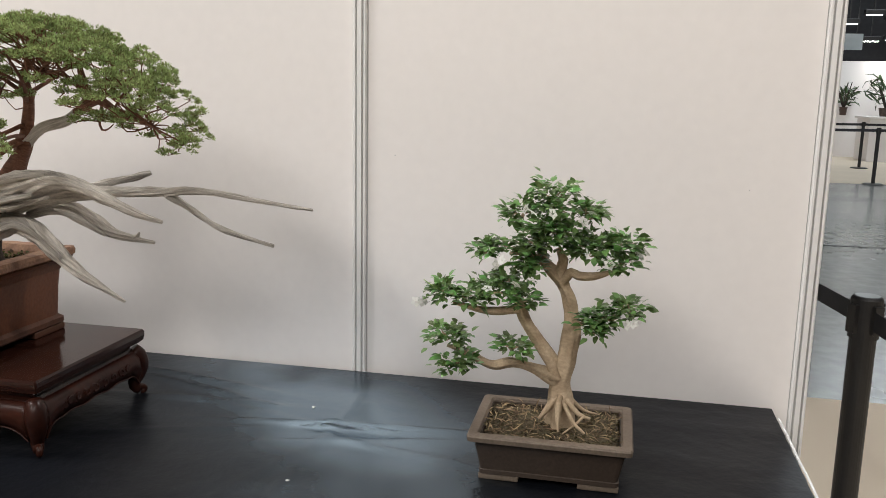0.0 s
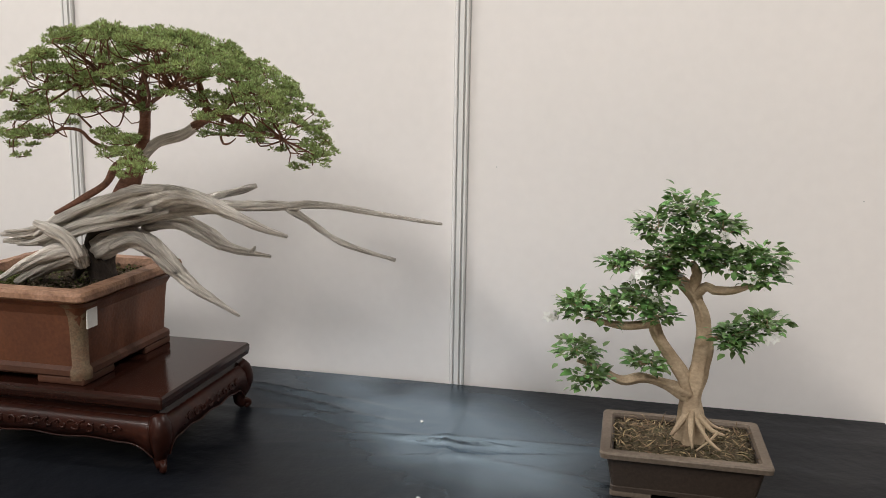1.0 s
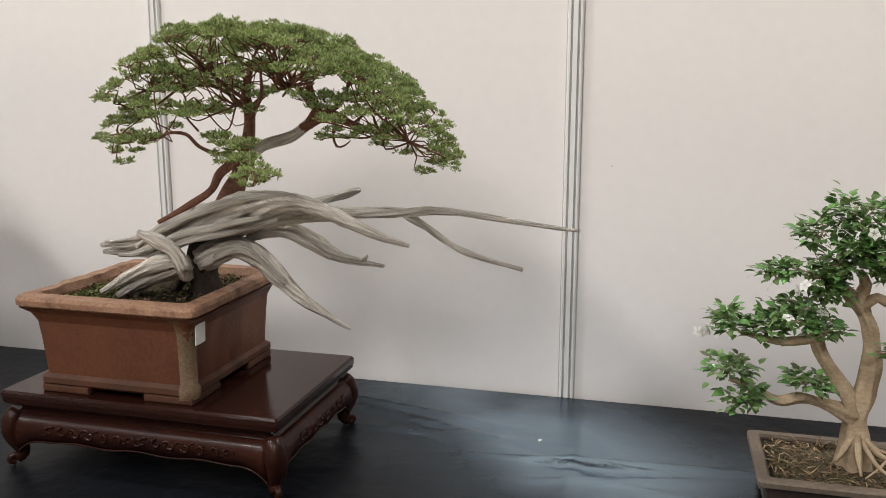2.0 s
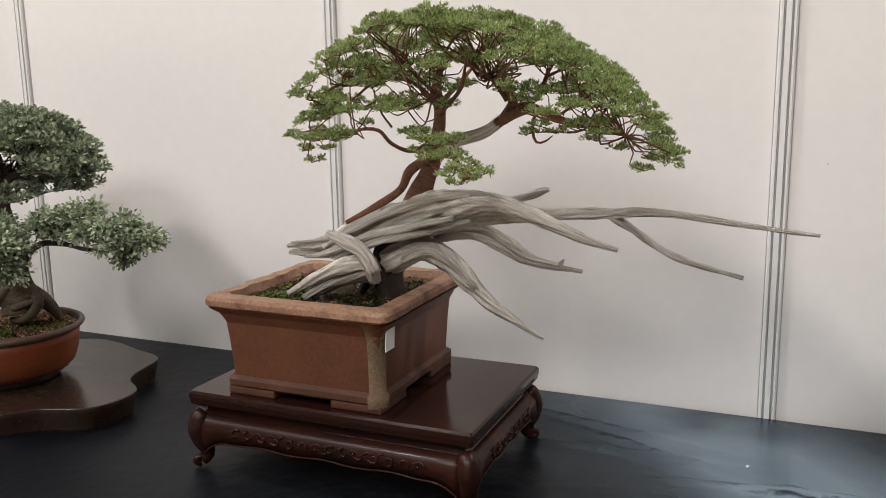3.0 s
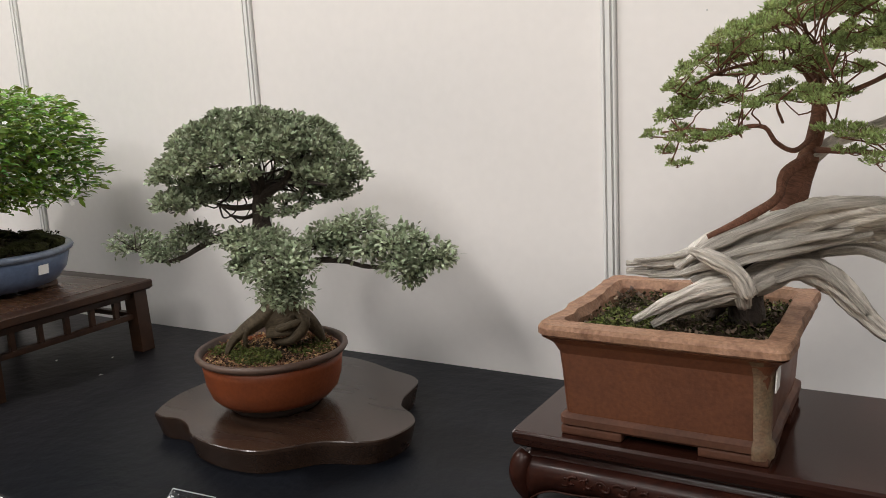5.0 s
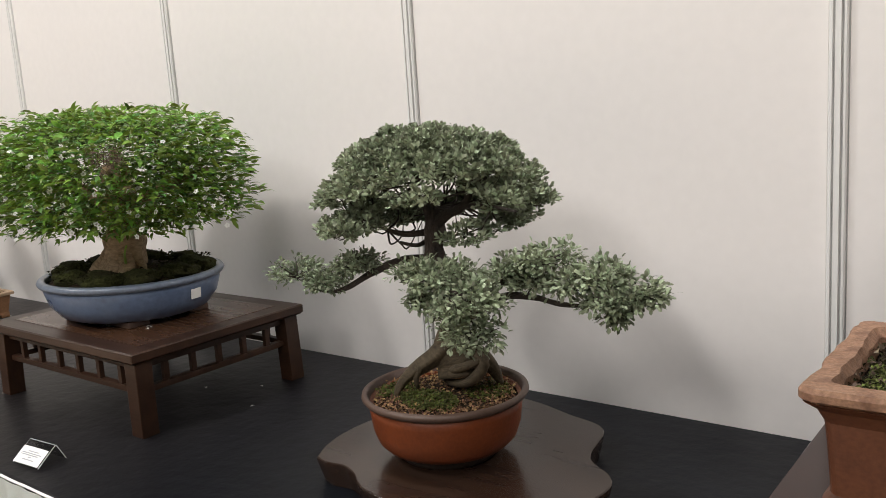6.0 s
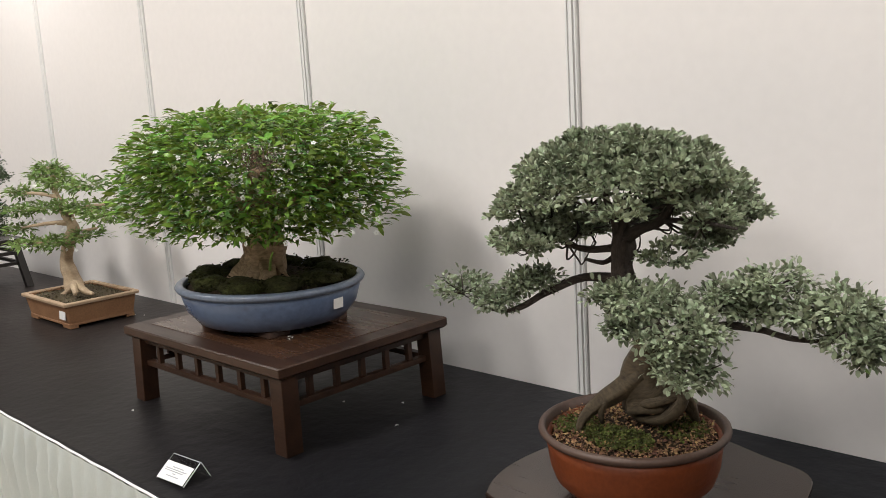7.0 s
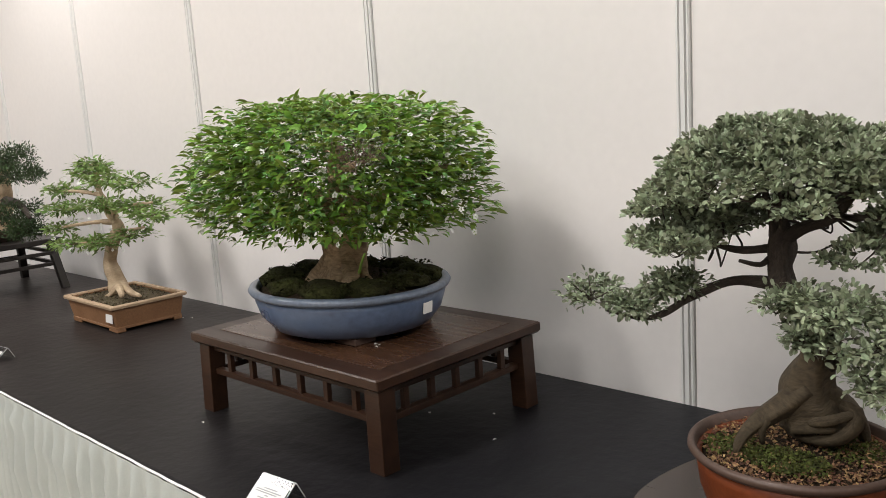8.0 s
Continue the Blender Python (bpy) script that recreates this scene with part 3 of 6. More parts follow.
def far_plant(x, y, s, kind_label):
    p = thing("potted_plant", x, y, 1.04, kind_label, "plant", "plants in the far booth")
    part("pot", loft(x, y, [(oval(0.12 * s, 0.12 * s, 20), 1.04), (oval(0.16 * s, 0.16 * s, 20), 1.24), (oval(0.13 * s, 0.13 * s, 20), 1.235)]), DARKCLAY, p)
    n = 60
    ang, tilt = rng.uniform(0, 6.28, n), rng.uniform(0.2, 1.3, n)
    for k in range(5):
        a = k * 1.26
        limb(p, "stem", DARKBARK, [(x, y, 1.2, 0.02), (x + 0.12 * math.cos(a), y + 0.12 * math.sin(a), 1.5, 0.016), (x + 0.3 * math.cos(a), y + 0.2 * math.sin(a), 1.75 + 0.1 * (k % 3), 0.008)])
    pos = np.stack([x + 0.22 * s * np.cos(ang) * tilt, y + 0.2 * np.sin(ang) * tilt, 1.3 + rng.uniform(0, 0.6, n) * s], 1)
    way = np.stack([np.cos(ang) * tilt, np.sin(ang) * tilt, rng.uniform(-0.3, 1.0, n)], 1)
    part("foliage", leaf_mesh("foliage", pos, way, 0.40 * s, 0.06, LEAF_DARK, 0.5, bend=0.6, blunt=True), LEAF_DARK, p)


for x, y, s in ((6.75, 22.1, 1.0), (7.3, 22.0, 1.15), (7.9, 22.2, 0.9), (8.6, 22.0, 1.1)):
    far_plant(x, y, s, "broad-leaved plant in a dark pot on the white counter")
far_plant(5.95, 22.7, 0.6, "small green plant beside the white counter")


def stanchion(x, y, z0, h=0.97, group="belt barriers"):
    s = thing("barrier_post", x, y, z0, "black retractable-belt barrier post on a round base", "barrier post", group)
    part("base", loft(x, y, [(oval(0.17, 0.17, 40), z0 + 0.001), (oval(0.17, 0.17, 40), z0 + 0.012), (oval(0.15, 0.15, 40), z0 + 0.022), (oval(0.04, 0.04, 40), z0 + 0.03)]), BLACKMETAL, s, smooth=False)
    part("pole", loft(x, y, [(oval(0.031, 0.031, 28), z0 + 0.025), (oval(0.031, 0.031, 28), z0 + h - 0.1)]), BLACKMETAL, s)
    head = part("head", loft(x, y, [(oval(0.036, 0.036, 28), z0 + h - 0.105), (oval(0.037, 0.037, 28), z0 + h - 0.008), (oval(0.033, 0.033, 28), z0 + h - 0.002), (oval(0.029, 0.029, 28), z0 + h)]), BLACKMETAL, s, "black plastic belt cassette")
    for a in range(4):
        dx, dy = math.cos(a * math.pi / 2 + 0.5), math.sin(a * math.pi / 2 + 0.5)
        b = box(-0.006, 0.008, -0.014, 0.014, -0.036, 0.036, 0.003)
        bmesh.ops.transform(b, matrix=Matrix.Translation((x + dx * 0.037, y + dy * 0.037, z0 + h - 0.055)) @ Matrix.Rotation(a * math.pi / 2 + 0.5, 4, "Z"), verts=b.verts)
        part("clip", b, BLACKMETAL, head)
    return s


def belt(a, b, z, sag=0.01, h=0.048):
    line = [np.array(a) + (np.array(b) - np.array(a)) * k / 16 for k in range(17)]
    d = np.array((-(b[1] - a[1]), b[0] - a[0])) / math.dist(a, b) * 0.001
    verts, faces = [], []
    for k, p in enumerate(line):
        zz = z - sag * math.sin(math.pi * k / 16)
        verts += [(p[0] - d[0], p[1] - d[1], zz - h / 2), (p[0] - d[0], p[1] - d[1], zz + h / 2), (p[0] + d[0], p[1] + d[1], zz + h / 2), (p[0] + d[0], p[1] + d[1], zz - h / 2)]
        if k:
            o = 4 * k
            faces += [(o - 4 + i, o - 4 + (i + 1) % 4, o + (i + 1) % 4, o + i) for i in range(4)]
    faces += [(0, 1, 2, 3), tuple(4 * 16 + i for i in (3, 2, 1, 0))]
    ob = part("barrier_belt", (verts, faces), BELT)
    return tagged(ob, "black woven barrier belt stretched between posts", "belt", "barrier belts")


stanchion(1.195, 2.32, 0.0, 0.945)
stanchion(0.95, 3.9, 0.0, 0.945)
stanchion(1.42, 0.95, 0.0, 0.945)
belt((1.185, 2.357), (0.96, 3.862), 0.89)
belt((1.203, 2.283), (1.41, 0.988), 0.89)
stanchion(4.87, 15.66, -0.006, 0.97)
stanchion(5.56, 19.27, 0.0, 0.97)
stanchion(7.6, 15.9, 0.0, 0.97)
stanchion(8.4, 19.4, 0.0, 0.97)
stanchion(3.2, 19.2, 0.0, 0.97)
stanchion(2.4, 15.5, -0.006, 0.97)
belt((4.91, 15.66), (7.56, 15.9), 0.915)
belt((4.83, 15.66), (2.44, 15.5), 0.915)
belt((5.60, 19.27), (8.36, 19.4), 0.915)
belt((5.52, 19.27), (3.24, 19.2), 0.915)

# ---- the booth wall: laminate panels between grooved aluminium posts ----
PITCH, WALL, TOP = 0.99, 2.0, 2.48
wall = thing("wall_north", -3.5, WALL, 0, "off-white laminate booth panels between grooved aluminium posts", "wall", kind="structure")
post_profile = [(-0.020, 0.0), (-0.0165, -0.003), (-0.0120, -0.003), (-0.0105, 0.006), (-0.0075, 0.006), (-0.0060, -0.004), (0.0060, -0.004),
                (0.0075, 0.006), (0.0105, 0.006), (0.0120, -0.003), (0.0165, -0.003), (0.020, 0.0), (0.020, 0.036), (-0.020, 0.036)]
for k in range(-9, 2):
    x = k * PITCH
    v = [(x + px * 0.82, WALL + py, z) for z in (0.0, TOP + 0.02) for px, py in post_profile]
    n = len(post_profile)
    f = [(i, (i + 1) % n, n + (i + 1) % n, n + i) for i in range(n)] + [tuple(range(n - 1, -1, -1)), tuple(range(n, 2 * n))]
    post = part("wall_post", (v, f), ALU, wall, "grooved aluminium panel post", smooth=False)
    for s in (-1, 1):
        part("groove_strip", box(x + s * 0.0074 - 0.0012, x + s * 0.0074 + 0.0012, WALL + 0.0035, WALL + 0.0058, 0, TOP), GROOVE, post)
for k in range(-9, 1):
    x = k * PITCH
    part("panel", box(x + 0.0182, x + PITCH - 0.0182, WALL + 0.006, WALL + 0.024, 0.05, TOP - 0.03, 0.001), PANEL, wall)
    part("rail", box(x + 0.0165, x + PITCH - 0.0165, WALL + 0.002, WALL + 0.034, TOP - 0.03, TOP + 0.01), ALU, wall)
    part("rail", box(x + 0.0165, x + PITCH - 0.0165, WALL + 0.002, WALL + 0.034, 0.01, 0.05), ALU, wall)
    for s in (0.0173, PITCH - 0.0173):
        part("seam", box(x + s - 0.0009, x + s + 0.0009, WALL + 0.008, WALL + 0.02, 0.05, TOP - 0.03), GROOVE, wall)
for x, z in ((0.083, 1.268), (0.853, 1.222), (-0.79, 1.55)):
    v, f, _ = tube([(x, WALL + 0.006, z, 0.0016), (x, WALL + 0.0055, z, 0.0016), (x, WALL + 0.005, z, 0.001)], 0, 1, 8, 0.01, 0, 0)
    part("pin_hole", (v, f), GROOVE, wall)

# ---- the display table: board, cloths and the pleated skirt ----
FRONT, RIGHT, LEFT = 1.064, 0.937, -8.6
table = thing("display_table", -3.8, 1.5, 0, "long trestle display table under dark cloths", "table")
part("table_board", box(LEFT, RIGHT - 0.006, FRONT + 0.012, WALL - 0.02, TABLE - 0.035, TABLE - 0.008), TABLEWOOD, table)
for x in (-8.2, -6.4, -4.6, -2.8, -1.0, 0.7):
    for y in (1.15, 1.85):
        part("leg", box(x - 0.02, x + 0.02, y - 0.02, y + 0.02, 0, TABLE - 0.035, 0.003), BLACKMETAL, table)


def cloth(name, x0, x1, material, label, wrinkle, over):
    """A cloth on the table top with folds and wrinkles, hanging a little over the front edge."""
    nx, ny = int((x1 - x0) / 0.012), 90
    verts = []
    for i in range(nx + 1):
        x = x0 + (x1 - x0) * i / nx
        for j in range(ny + 1):
            y = FRONT + (WALL - 0.004 - FRONT) * j / ny
            h = (wrinkle if x > -0.6 else wrinkle * 0.25) * (0.5 * noise.noise(Vector((x * 2.2, y * 7, 1))) + 0.35 * noise.noise(Vector((x * 6, y * 17, 4))))
            for fx, fy, dx, dy, amp in over:
                d = (x - fx) * dy - (y - fy) * dx
                s = (x - fx) * dx + (y - fy) * dy
                h += amp * math.exp(-(d / 0.009) ** 2) * math.exp(-(s / 0.22) ** 2)
            fade = min(1.0, (y - FRONT) / 0.06) * min(1.0, (WALL - y) / 0.05)
            verts.append((x, y, TABLE + 0.0002 + max(-0.0015, h) * fade))
    m = ny + 1
    faces = [(i * m + j, (i + 1) * m + j, (i + 1) * m + j + 1, i * m + j + 1) for i in range(nx) for j in range(ny)]
    low = len(verts)
    for i in range(nx + 1):
        x = x0 + (x1 - x0) * i / nx
        verts.append((x, FRONT - 0.0005, TABLE - 0.012))
    faces += [(i * m, low + i, low + i + 1, (i + 1) * m) for i in range(nx)]
    return tagged(part(name, (verts, faces), material, smooth=True), label, "tablecloth")


cloth("plastic_sheet", LEFT, RIGHT, SHEET, "blue-black plastic table sheet, creased, with a dull gloss and a painted sheen patch", 0.0042,
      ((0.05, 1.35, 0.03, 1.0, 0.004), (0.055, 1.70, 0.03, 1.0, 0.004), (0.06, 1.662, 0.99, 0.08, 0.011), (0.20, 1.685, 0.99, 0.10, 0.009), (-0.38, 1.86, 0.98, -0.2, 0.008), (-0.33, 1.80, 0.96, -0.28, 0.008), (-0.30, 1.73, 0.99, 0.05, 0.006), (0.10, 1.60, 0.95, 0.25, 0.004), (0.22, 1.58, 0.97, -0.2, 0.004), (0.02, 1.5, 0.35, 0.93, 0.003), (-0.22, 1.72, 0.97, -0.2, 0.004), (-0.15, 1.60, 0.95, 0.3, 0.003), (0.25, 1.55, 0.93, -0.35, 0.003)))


def skirt(name, a, b, label):
    """A pleated white skirt from a to b (x, y), hung from the table edge to the floor."""
    n = int(math.dist(a, b) / 0.008)
    d = np.array((b[0] - a[0], b[1] - a[1])) / math.dist(a, b)
    o = np.array((d[1], -d[0]))
    verts, phase = [], 0.0
    rows = (0.744, 0.725, 0.70, 0.66, 0.62, 0.56, 0.48, 0.35, 0.18, 0.012)
    for i in range(n + 1):
        p = np.array(a) + d * math.dist(a, b) * i / n
        phase += 0.008 * (95 + 45 * noise.noise(Vector((i * 0.05, 2, 7))))
        for j, z in enumerate(rows):
            amp = (0.0015 + 0.013 * min(1, j / 2)) * (0.35 + 1.3 * abs(noise.noise(Vector((i * 0.021, j * 0.5, 3)))))
            w = amp * (math.sin(phase) + 0.9 * noise.noise(Vector((i * 0.13, j * 0.6, 5)))) + 0.004 + 0.006 * min(1, j / 3)
            q = p + o * w
            verts.append((q[0], q[1], z))
    m = len(rows)
    faces = [(i * m + j, i * m + j + 1, (i + 1) * m + j + 1, (i + 1) * m + j) for i in range(n) for j in range(m - 1)]
    ob = tagged(part(name, (verts, faces), SKIRT, smooth=True), label, "table skirt")
    hem = []
    for i in range(n // 4 + 1):
        p = np.array(a) + d * math.dist(a, b) * i * 4 / n + o * (0.005 + 0.0025 * noise.noise(Vector((i * 0.35, 1, 1))))
        hem.append((p[0], p[1], TABLE + 0.001 + 0.0015 * noise.noise(Vector((i * 0.4, 5, 1))), 0.0026))
    v, f, _ = tube(hem, 0.1, 2, 6, 0.03, 0, 0)
    part("hem", (v, f), HEM, ob, "white gathered hem along the table edge")
    return ob


skirt("table_skirt", (LEFT, FRONT), (RIGHT + 0.004, FRONT), "white pleated fabric skirt along the table front")
skirt("table_skirt", (RIGHT, FRONT), (RIGHT, WALL - 0.05), "white pleated fabric skirt round the table end")

# ---- juniper on its carved stand ----
stand = thing("display_stand", -0.672, 1.56, TABLE, "low polished rosewood stand with carved apron and scroll feet", "stand")
SX, SY, SHX, SHY = -0.672, 1.561, 0.272, 0.176
part("top_board", loft(SX, SY, [(rounded(SHX - 0.010, SHY - 0.010, 0.004), 0.862), (rounded(SHX - 0.002, SHY - 0.002, 0.004), 0.868), (rounded(SHX, SHY, 0.004), 0.878),
                                (rounded(SHX, SHY, 0.004), 0.886), (rounded(SHX - 0.003, SHY - 0.003, 0.004), 0.890)]), ROSEWOOD, stand)
part("waist", loft(SX, SY, [(rounded(SHX - 0.016, SHY - 0.016, 0.004), 0.846), (rounded(SHX - 0.022, SHY - 0.022, 0.004), 0.854), (rounded(SHX - 0.022, SHY - 0.022, 0.004), 0.8625)]), ROSEWOOD, stand)


def apron(ax, ay, length, along, label):
    """A bulging apron board with a scalloped lower edge; along is the unit way, the face looks to its right."""
    d, o = np.array(along, float), np.array((along[1], -along[0]), float)
    n, verts = 60, []
    shape = ((-0.012, 0.0), (0.003, 0.0), (0.013, 0.22), (0.016, 0.55), (0.007, 1.0), (-0.008, 1.0))
    for i in range(n + 1):
        s = (i / n - 0.5) * length
        e = abs(i / n - 0.5) * 2
        low = 0.803 + 0.0018 * math.cos(e * math.pi * 4) - 0.026 * max(0, (e - 0.78) / 0.22) ** 2
        for out, k in shape:
            p = np.array((ax, ay)) + d * s + o * out
            verts.append((p[0], p[1], 0.847 + (low - 0.847) * k))
    m = len(shape)
    faces = [(i * m + j, (i + 1) * m + j, (i + 1) * m + (j + 1) % m, i * m + (j + 1) % m) for i in range(n) for j in range(m)]
    faces += [tuple(range(m)), tuple(n * m + j for j in range(m - 1, -1, -1))]
    ap = part("apron", (verts, faces), ROSECARVE, stand, label, smooth=True)
    bead = []
    for i in range(n + 1):
        v = verts[i * m + 4]
        bead.append((*(np.array(v[:2]) + o * 0.0015), v[2] + 0.001, 0.0016))
    v, f, _ = tube(bead, 0, 1, 6, 0.01, 0, 0)
    part("bead", (v, f), ROSECARVE, ap, "raised bead along the scalloped edge")
    runs = int(length / 0.030)
    for c in range(runs):
        s0 = (c - (runs - 1) / 2) * 0.027
        if abs(s0) > length * 0.40:
            continue
        for turn in (1, -1):
            curl = []
            for k in range(12):
                a = k / 11 * 4.4 + c * 0.9
                r = 0.0105 * (1 - k / 15)
                p = np.array((ax, ay)) + d * (s0 + turn * (0.006 + r * math.cos(a))) + o * (0.0146 + 0.001 * turn)
                curl.append((p[0], p[1], 0.8265 + r * math.sin(a) * 0.85 * turn, 0.0023))
            v, f, _ = tube(curl, 0.1, 2, 6, 0.004, 0, 0)
            part("scroll", (v, f), ROSECARVE, ap, smooth=True)


apron(SX, SY - SHY + 0.012, 2 * SHX - 0.05, (1, 0), "bulging carved front apron")
apron(SX, SY + SHY - 0.012, 2 * SHX - 0.05, (-1, 0), "bulging carved back apron")
apron(SX + SHX - 0.012, SY, 2 * SHY - 0.05, (0, 1), "bulging carved side apron")
apron(SX - SHX + 0.012, SY, 2 * SHY - 0.05, (0, -1), "bulging carved side apron")
for sx in (-1, 1):
    for sy in (-1, 1):
        cx, cy, q = SX + sx * (SHX - 0.014), SY + sy * (SHY - 0.014), 0.7071
        pts = [(-0.008, 0.849, 0.015), (0.000, 0.838, 0.0185), (0.005, 0.821, 0.0195), (0.002, 0.802, 0.0175), (-0.006, 0.784, 0.0140), (-0.008, 0.770, 0.0115), (0.002, 0.761, 0.0095)]
        v, f, _ = tube([(cx + sx * q * o, cy + sy * q * o, z, r) for o, z, r in pts], 0.03, 4, 14, 0.006, 0, 0.02)
        leg = part("leg", (v, f), ROSECARVE, stand, "cabriole leg with a scroll foot", smooth=True)
        foot = [(cx + sx * q * (0.004 + 0.010 * math.cos(a)), cy + sy * q * (0.004 + 0.010 * math.cos(a)), 0.7625 + 0.0062 * math.sin(a), 0.006) for a in np.linspace(3.6, -1.5, 10)]
        v, f, _ = tube(foot, 0, 1, 10, 0.004, 0, 0)
        part("scroll_foot", (v, f), ROSECARVE, leg, smooth=True)

stand.scale = (1, 1, 1.045)
PX, PY, PHX, PHY, PZ = -0.716, 1.550, 0.177, 0.174, 0.8965
juniper = thing("juniper_bonsai", PX, PY, PZ, "windswept juniper bonsai with bleached deadwood in a red clay pot", "bonsai")


def square_pot():
    r, outline = 0.020, dense_rect(PHX, PHY, 0.018, 0.009)

    def ring(inset, h):
        return scaled(outline, -inset, -inset), PZ + h

    pot = part("pot", loft(PX, PY, [ring(0.034, 0.014), ring(0.031, 0.034), ring(0.027, 0.100), ring(0.024, 0.130), ring(0.016, 0.147), ring(0.003, 0.158), ring(0.034, 0.158), ring(0.046, 0.040)], 0.006), CLAY, juniper, "red-brown unglazed square clay pot")
    part("rim", loft(PX, PY, [ring(0.007, 0.158), ring(0.000, 0.163), ring(0.0, 0.172), ring(0.004, 0.178), ring(0.031, 0.179), ring(0.038, 0.166), ring(0.040, 0.120)], 0.034, False, False), CLAYRIM, pot, "worn and chipped pale rim")
    part("base_band", loft(PX, PY, [ring(0.030, 0.012), ring(0.023, 0.018), ring(0.023, 0.028), ring(0.030, 0.034)], 0.01), CLAYDARK, pot, "moulded band round the pot base")
    for sx in (-1, 1):
        for sy in (-1, 1):
            x, y = PX + sx * (PHX - 0.074), PY + sy * (PHY - 0.074)
            b = box(x - 0.048, x + 0.048, y - 0.048, y + 0.048, PZ, PZ + 0.015, 0.004)
            part("foot", b, CLAYDARK, pot)
    # the grey corner strip that wear has left on the near corner
    r = 0.016
    cx, cy = PX + PHX - 0.028 - r, PY - PHY + 0.028 + r
    rings = []
    for z, g in ((PZ + 0.010, 0.0055), (PZ + 0.018, 0.0065), (PZ + 0.029, 0.0065), (PZ + 0.036, 0.0010), (PZ + 0.09, 0.0015), (PZ + 0.125, 0.003), (PZ + 0.145, 0.010), (PZ + 0.156, 0.0235)):
        arc = []
        for k in range(9):
            a = radians(-100 + 110 * k / 8)
            w = 0.0016 * noise.noise(Vector((k * 0.9, z * 60, 2)))
            arc.append((cx + (r + g + 0.0012 + w) * math.cos(a), cy + (r + g + 0.0012 + w) * math.sin(a), z))
        rings.append(arc)
    v = [p for ring in rings for p in ring]
    f = [(i * 9 + k, i * 9 + k + 1, (i + 1) * 9 + k + 1, (i + 1) * 9 + k) for i in range(len(rings) - 1) for k in range(8)]
    part("worn_corner", (v, f), PATINA, pot, "grey-green weathered corner of the pot", smooth=True)
    tag_card(pot, (PX + PHX - 0.0225, PY - PHY + 0.054, PZ + 0.122), (0, 1, 0), (0.04, 0, 1), 0.030, 0.036)


square_pot()
bed = dense_rect(PHX, PHY, 0.018, 0.012)
soil_rings = [(scaled(bed, -0.041 - (PHX - 0.05) * k / 8, -0.041 - (PHX - 0.05) * k / 8), PZ + 0.148 + 0.020 * k / 8 + 0.003 * math.sin(k * 2.3)) for k in range(9)]
part("soil", loft(PX, PY, soil_rings, 0.05), SOIL, juniper, "dark damp soil", smooth=True)
ground_bits(juniper, "moss", DARKMOSS, PX, PY, PHX - 0.042, PHY - 0.042, PZ + 0.155, 1300, 0.009, lift=0.012)
ground_bits(juniper, "moss", MOSS, PX + 0.03, PY + 0.05, 0.10, 0.08, PZ + 0.157, 300, 0.010, lift=0.010)
ground_bits(juniper, "moss", MOSS, PX - 0.075, PY - 0.06, 0.045, 0.055, PZ + 0.160, 700, 0.008, lift=0.010)
ground_bits(juniper, "litter", DRYLEAF, PX, PY, PHX - 0.042, PHY - 0.042, PZ + 0.157, 500, 0.012, lift=0.008)

limb(juniper, "trunk", DEADWOOD, [(-0.710, 1.492, 1.142, 0.0129), (-0.671, 1.512, 1.172, 0.0207), (-0.609, 1.532, 1.195, 0.0241), (-0.525, 1.542, 1.218, 0.0246), (-0.443, 1.522, 1.236, 0.0173), (-0.375, 1.502, 1.232, 0.0136), (-0.313, 1.492, 1.211, 0.0095), (-0.256, 1.492, 1.189, 0.0062), (-0.207, 1.497, 1.174, 0.0031)])
limb(juniper, "deadwood_branch", DEADWOOD, [(-0.608, 1.572, 1.163, 0.0185), (-0.518, 1.572, 1.189, 0.0151), (-0.428, 1.562, 1.205, 0.0118), (-0.324, 1.557, 1.216, 0.0096), (-0.224, 1.552, 1.221, 0.0084), (-0.186, 1.547, 1.226, 0.0065), (-0.120, 1.542, 1.224, 0.0050), (-0.030, 1.527, 1.216, 0.0040), (0.068, 1.516, 1.207, 0.0021)])
limb(juniper, "deadwood_branch", DEADWOOD, [(-0.231, 1.552, 1.218, 0.0075), (-0.199, 1.567, 1.197, 0.0061), (-0.152, 1.577, 1.162, 0.0052), (-0.096, 1.582, 1.141, 0.0047), (-0.033, 1.583, 1.126, 0.0032)])
limb(juniper, "deadwood_branch", DEADWOOD, [(-0.549, 1.592, 1.164, 0.0132), (-0.476, 1.602, 1.175, 0.0122), (-0.427, 1.602, 1.157, 0.0122), (-0.384, 1.602, 1.132, 0.0097), (-0.337, 1.602, 1.121, 0.0064), (-0.287, 1.602, 1.115, 0.0032)])
limb(juniper, "deadwood_snag", DEADWOOD, [(-0.331, 1.602, 1.119, 0.0050), (-0.321, 1.602, 1.128, 0.0035), (-0.319, 1.602, 1.134, 0.0020)])
limb(juniper, "deadwood_branch", DEADWOOD, [(-0.622, 1.542, 1.120, 0.0226), (-0.559, 1.552, 1.146, 0.0209), (-0.512, 1.562, 1.128, 0.0172), (-0.476, 1.572, 1.087, 0.0135), (-0.437, 1.582, 1.048, 0.0098), (-0.390, 1.587, 1.019, 0.0067), (-0.349, 1.590, 0.996, 0.0026)])
limb(juniper, "deadwood_branch", DEADWOOD, [(-0.484, 1.652, 1.201, 0.0105), (-0.451, 1.732, 1.213, 0.0088), (-0.418, 1.772, 1.223, 0.0078), (-0.396, 1.781, 1.229, 0.0045)])
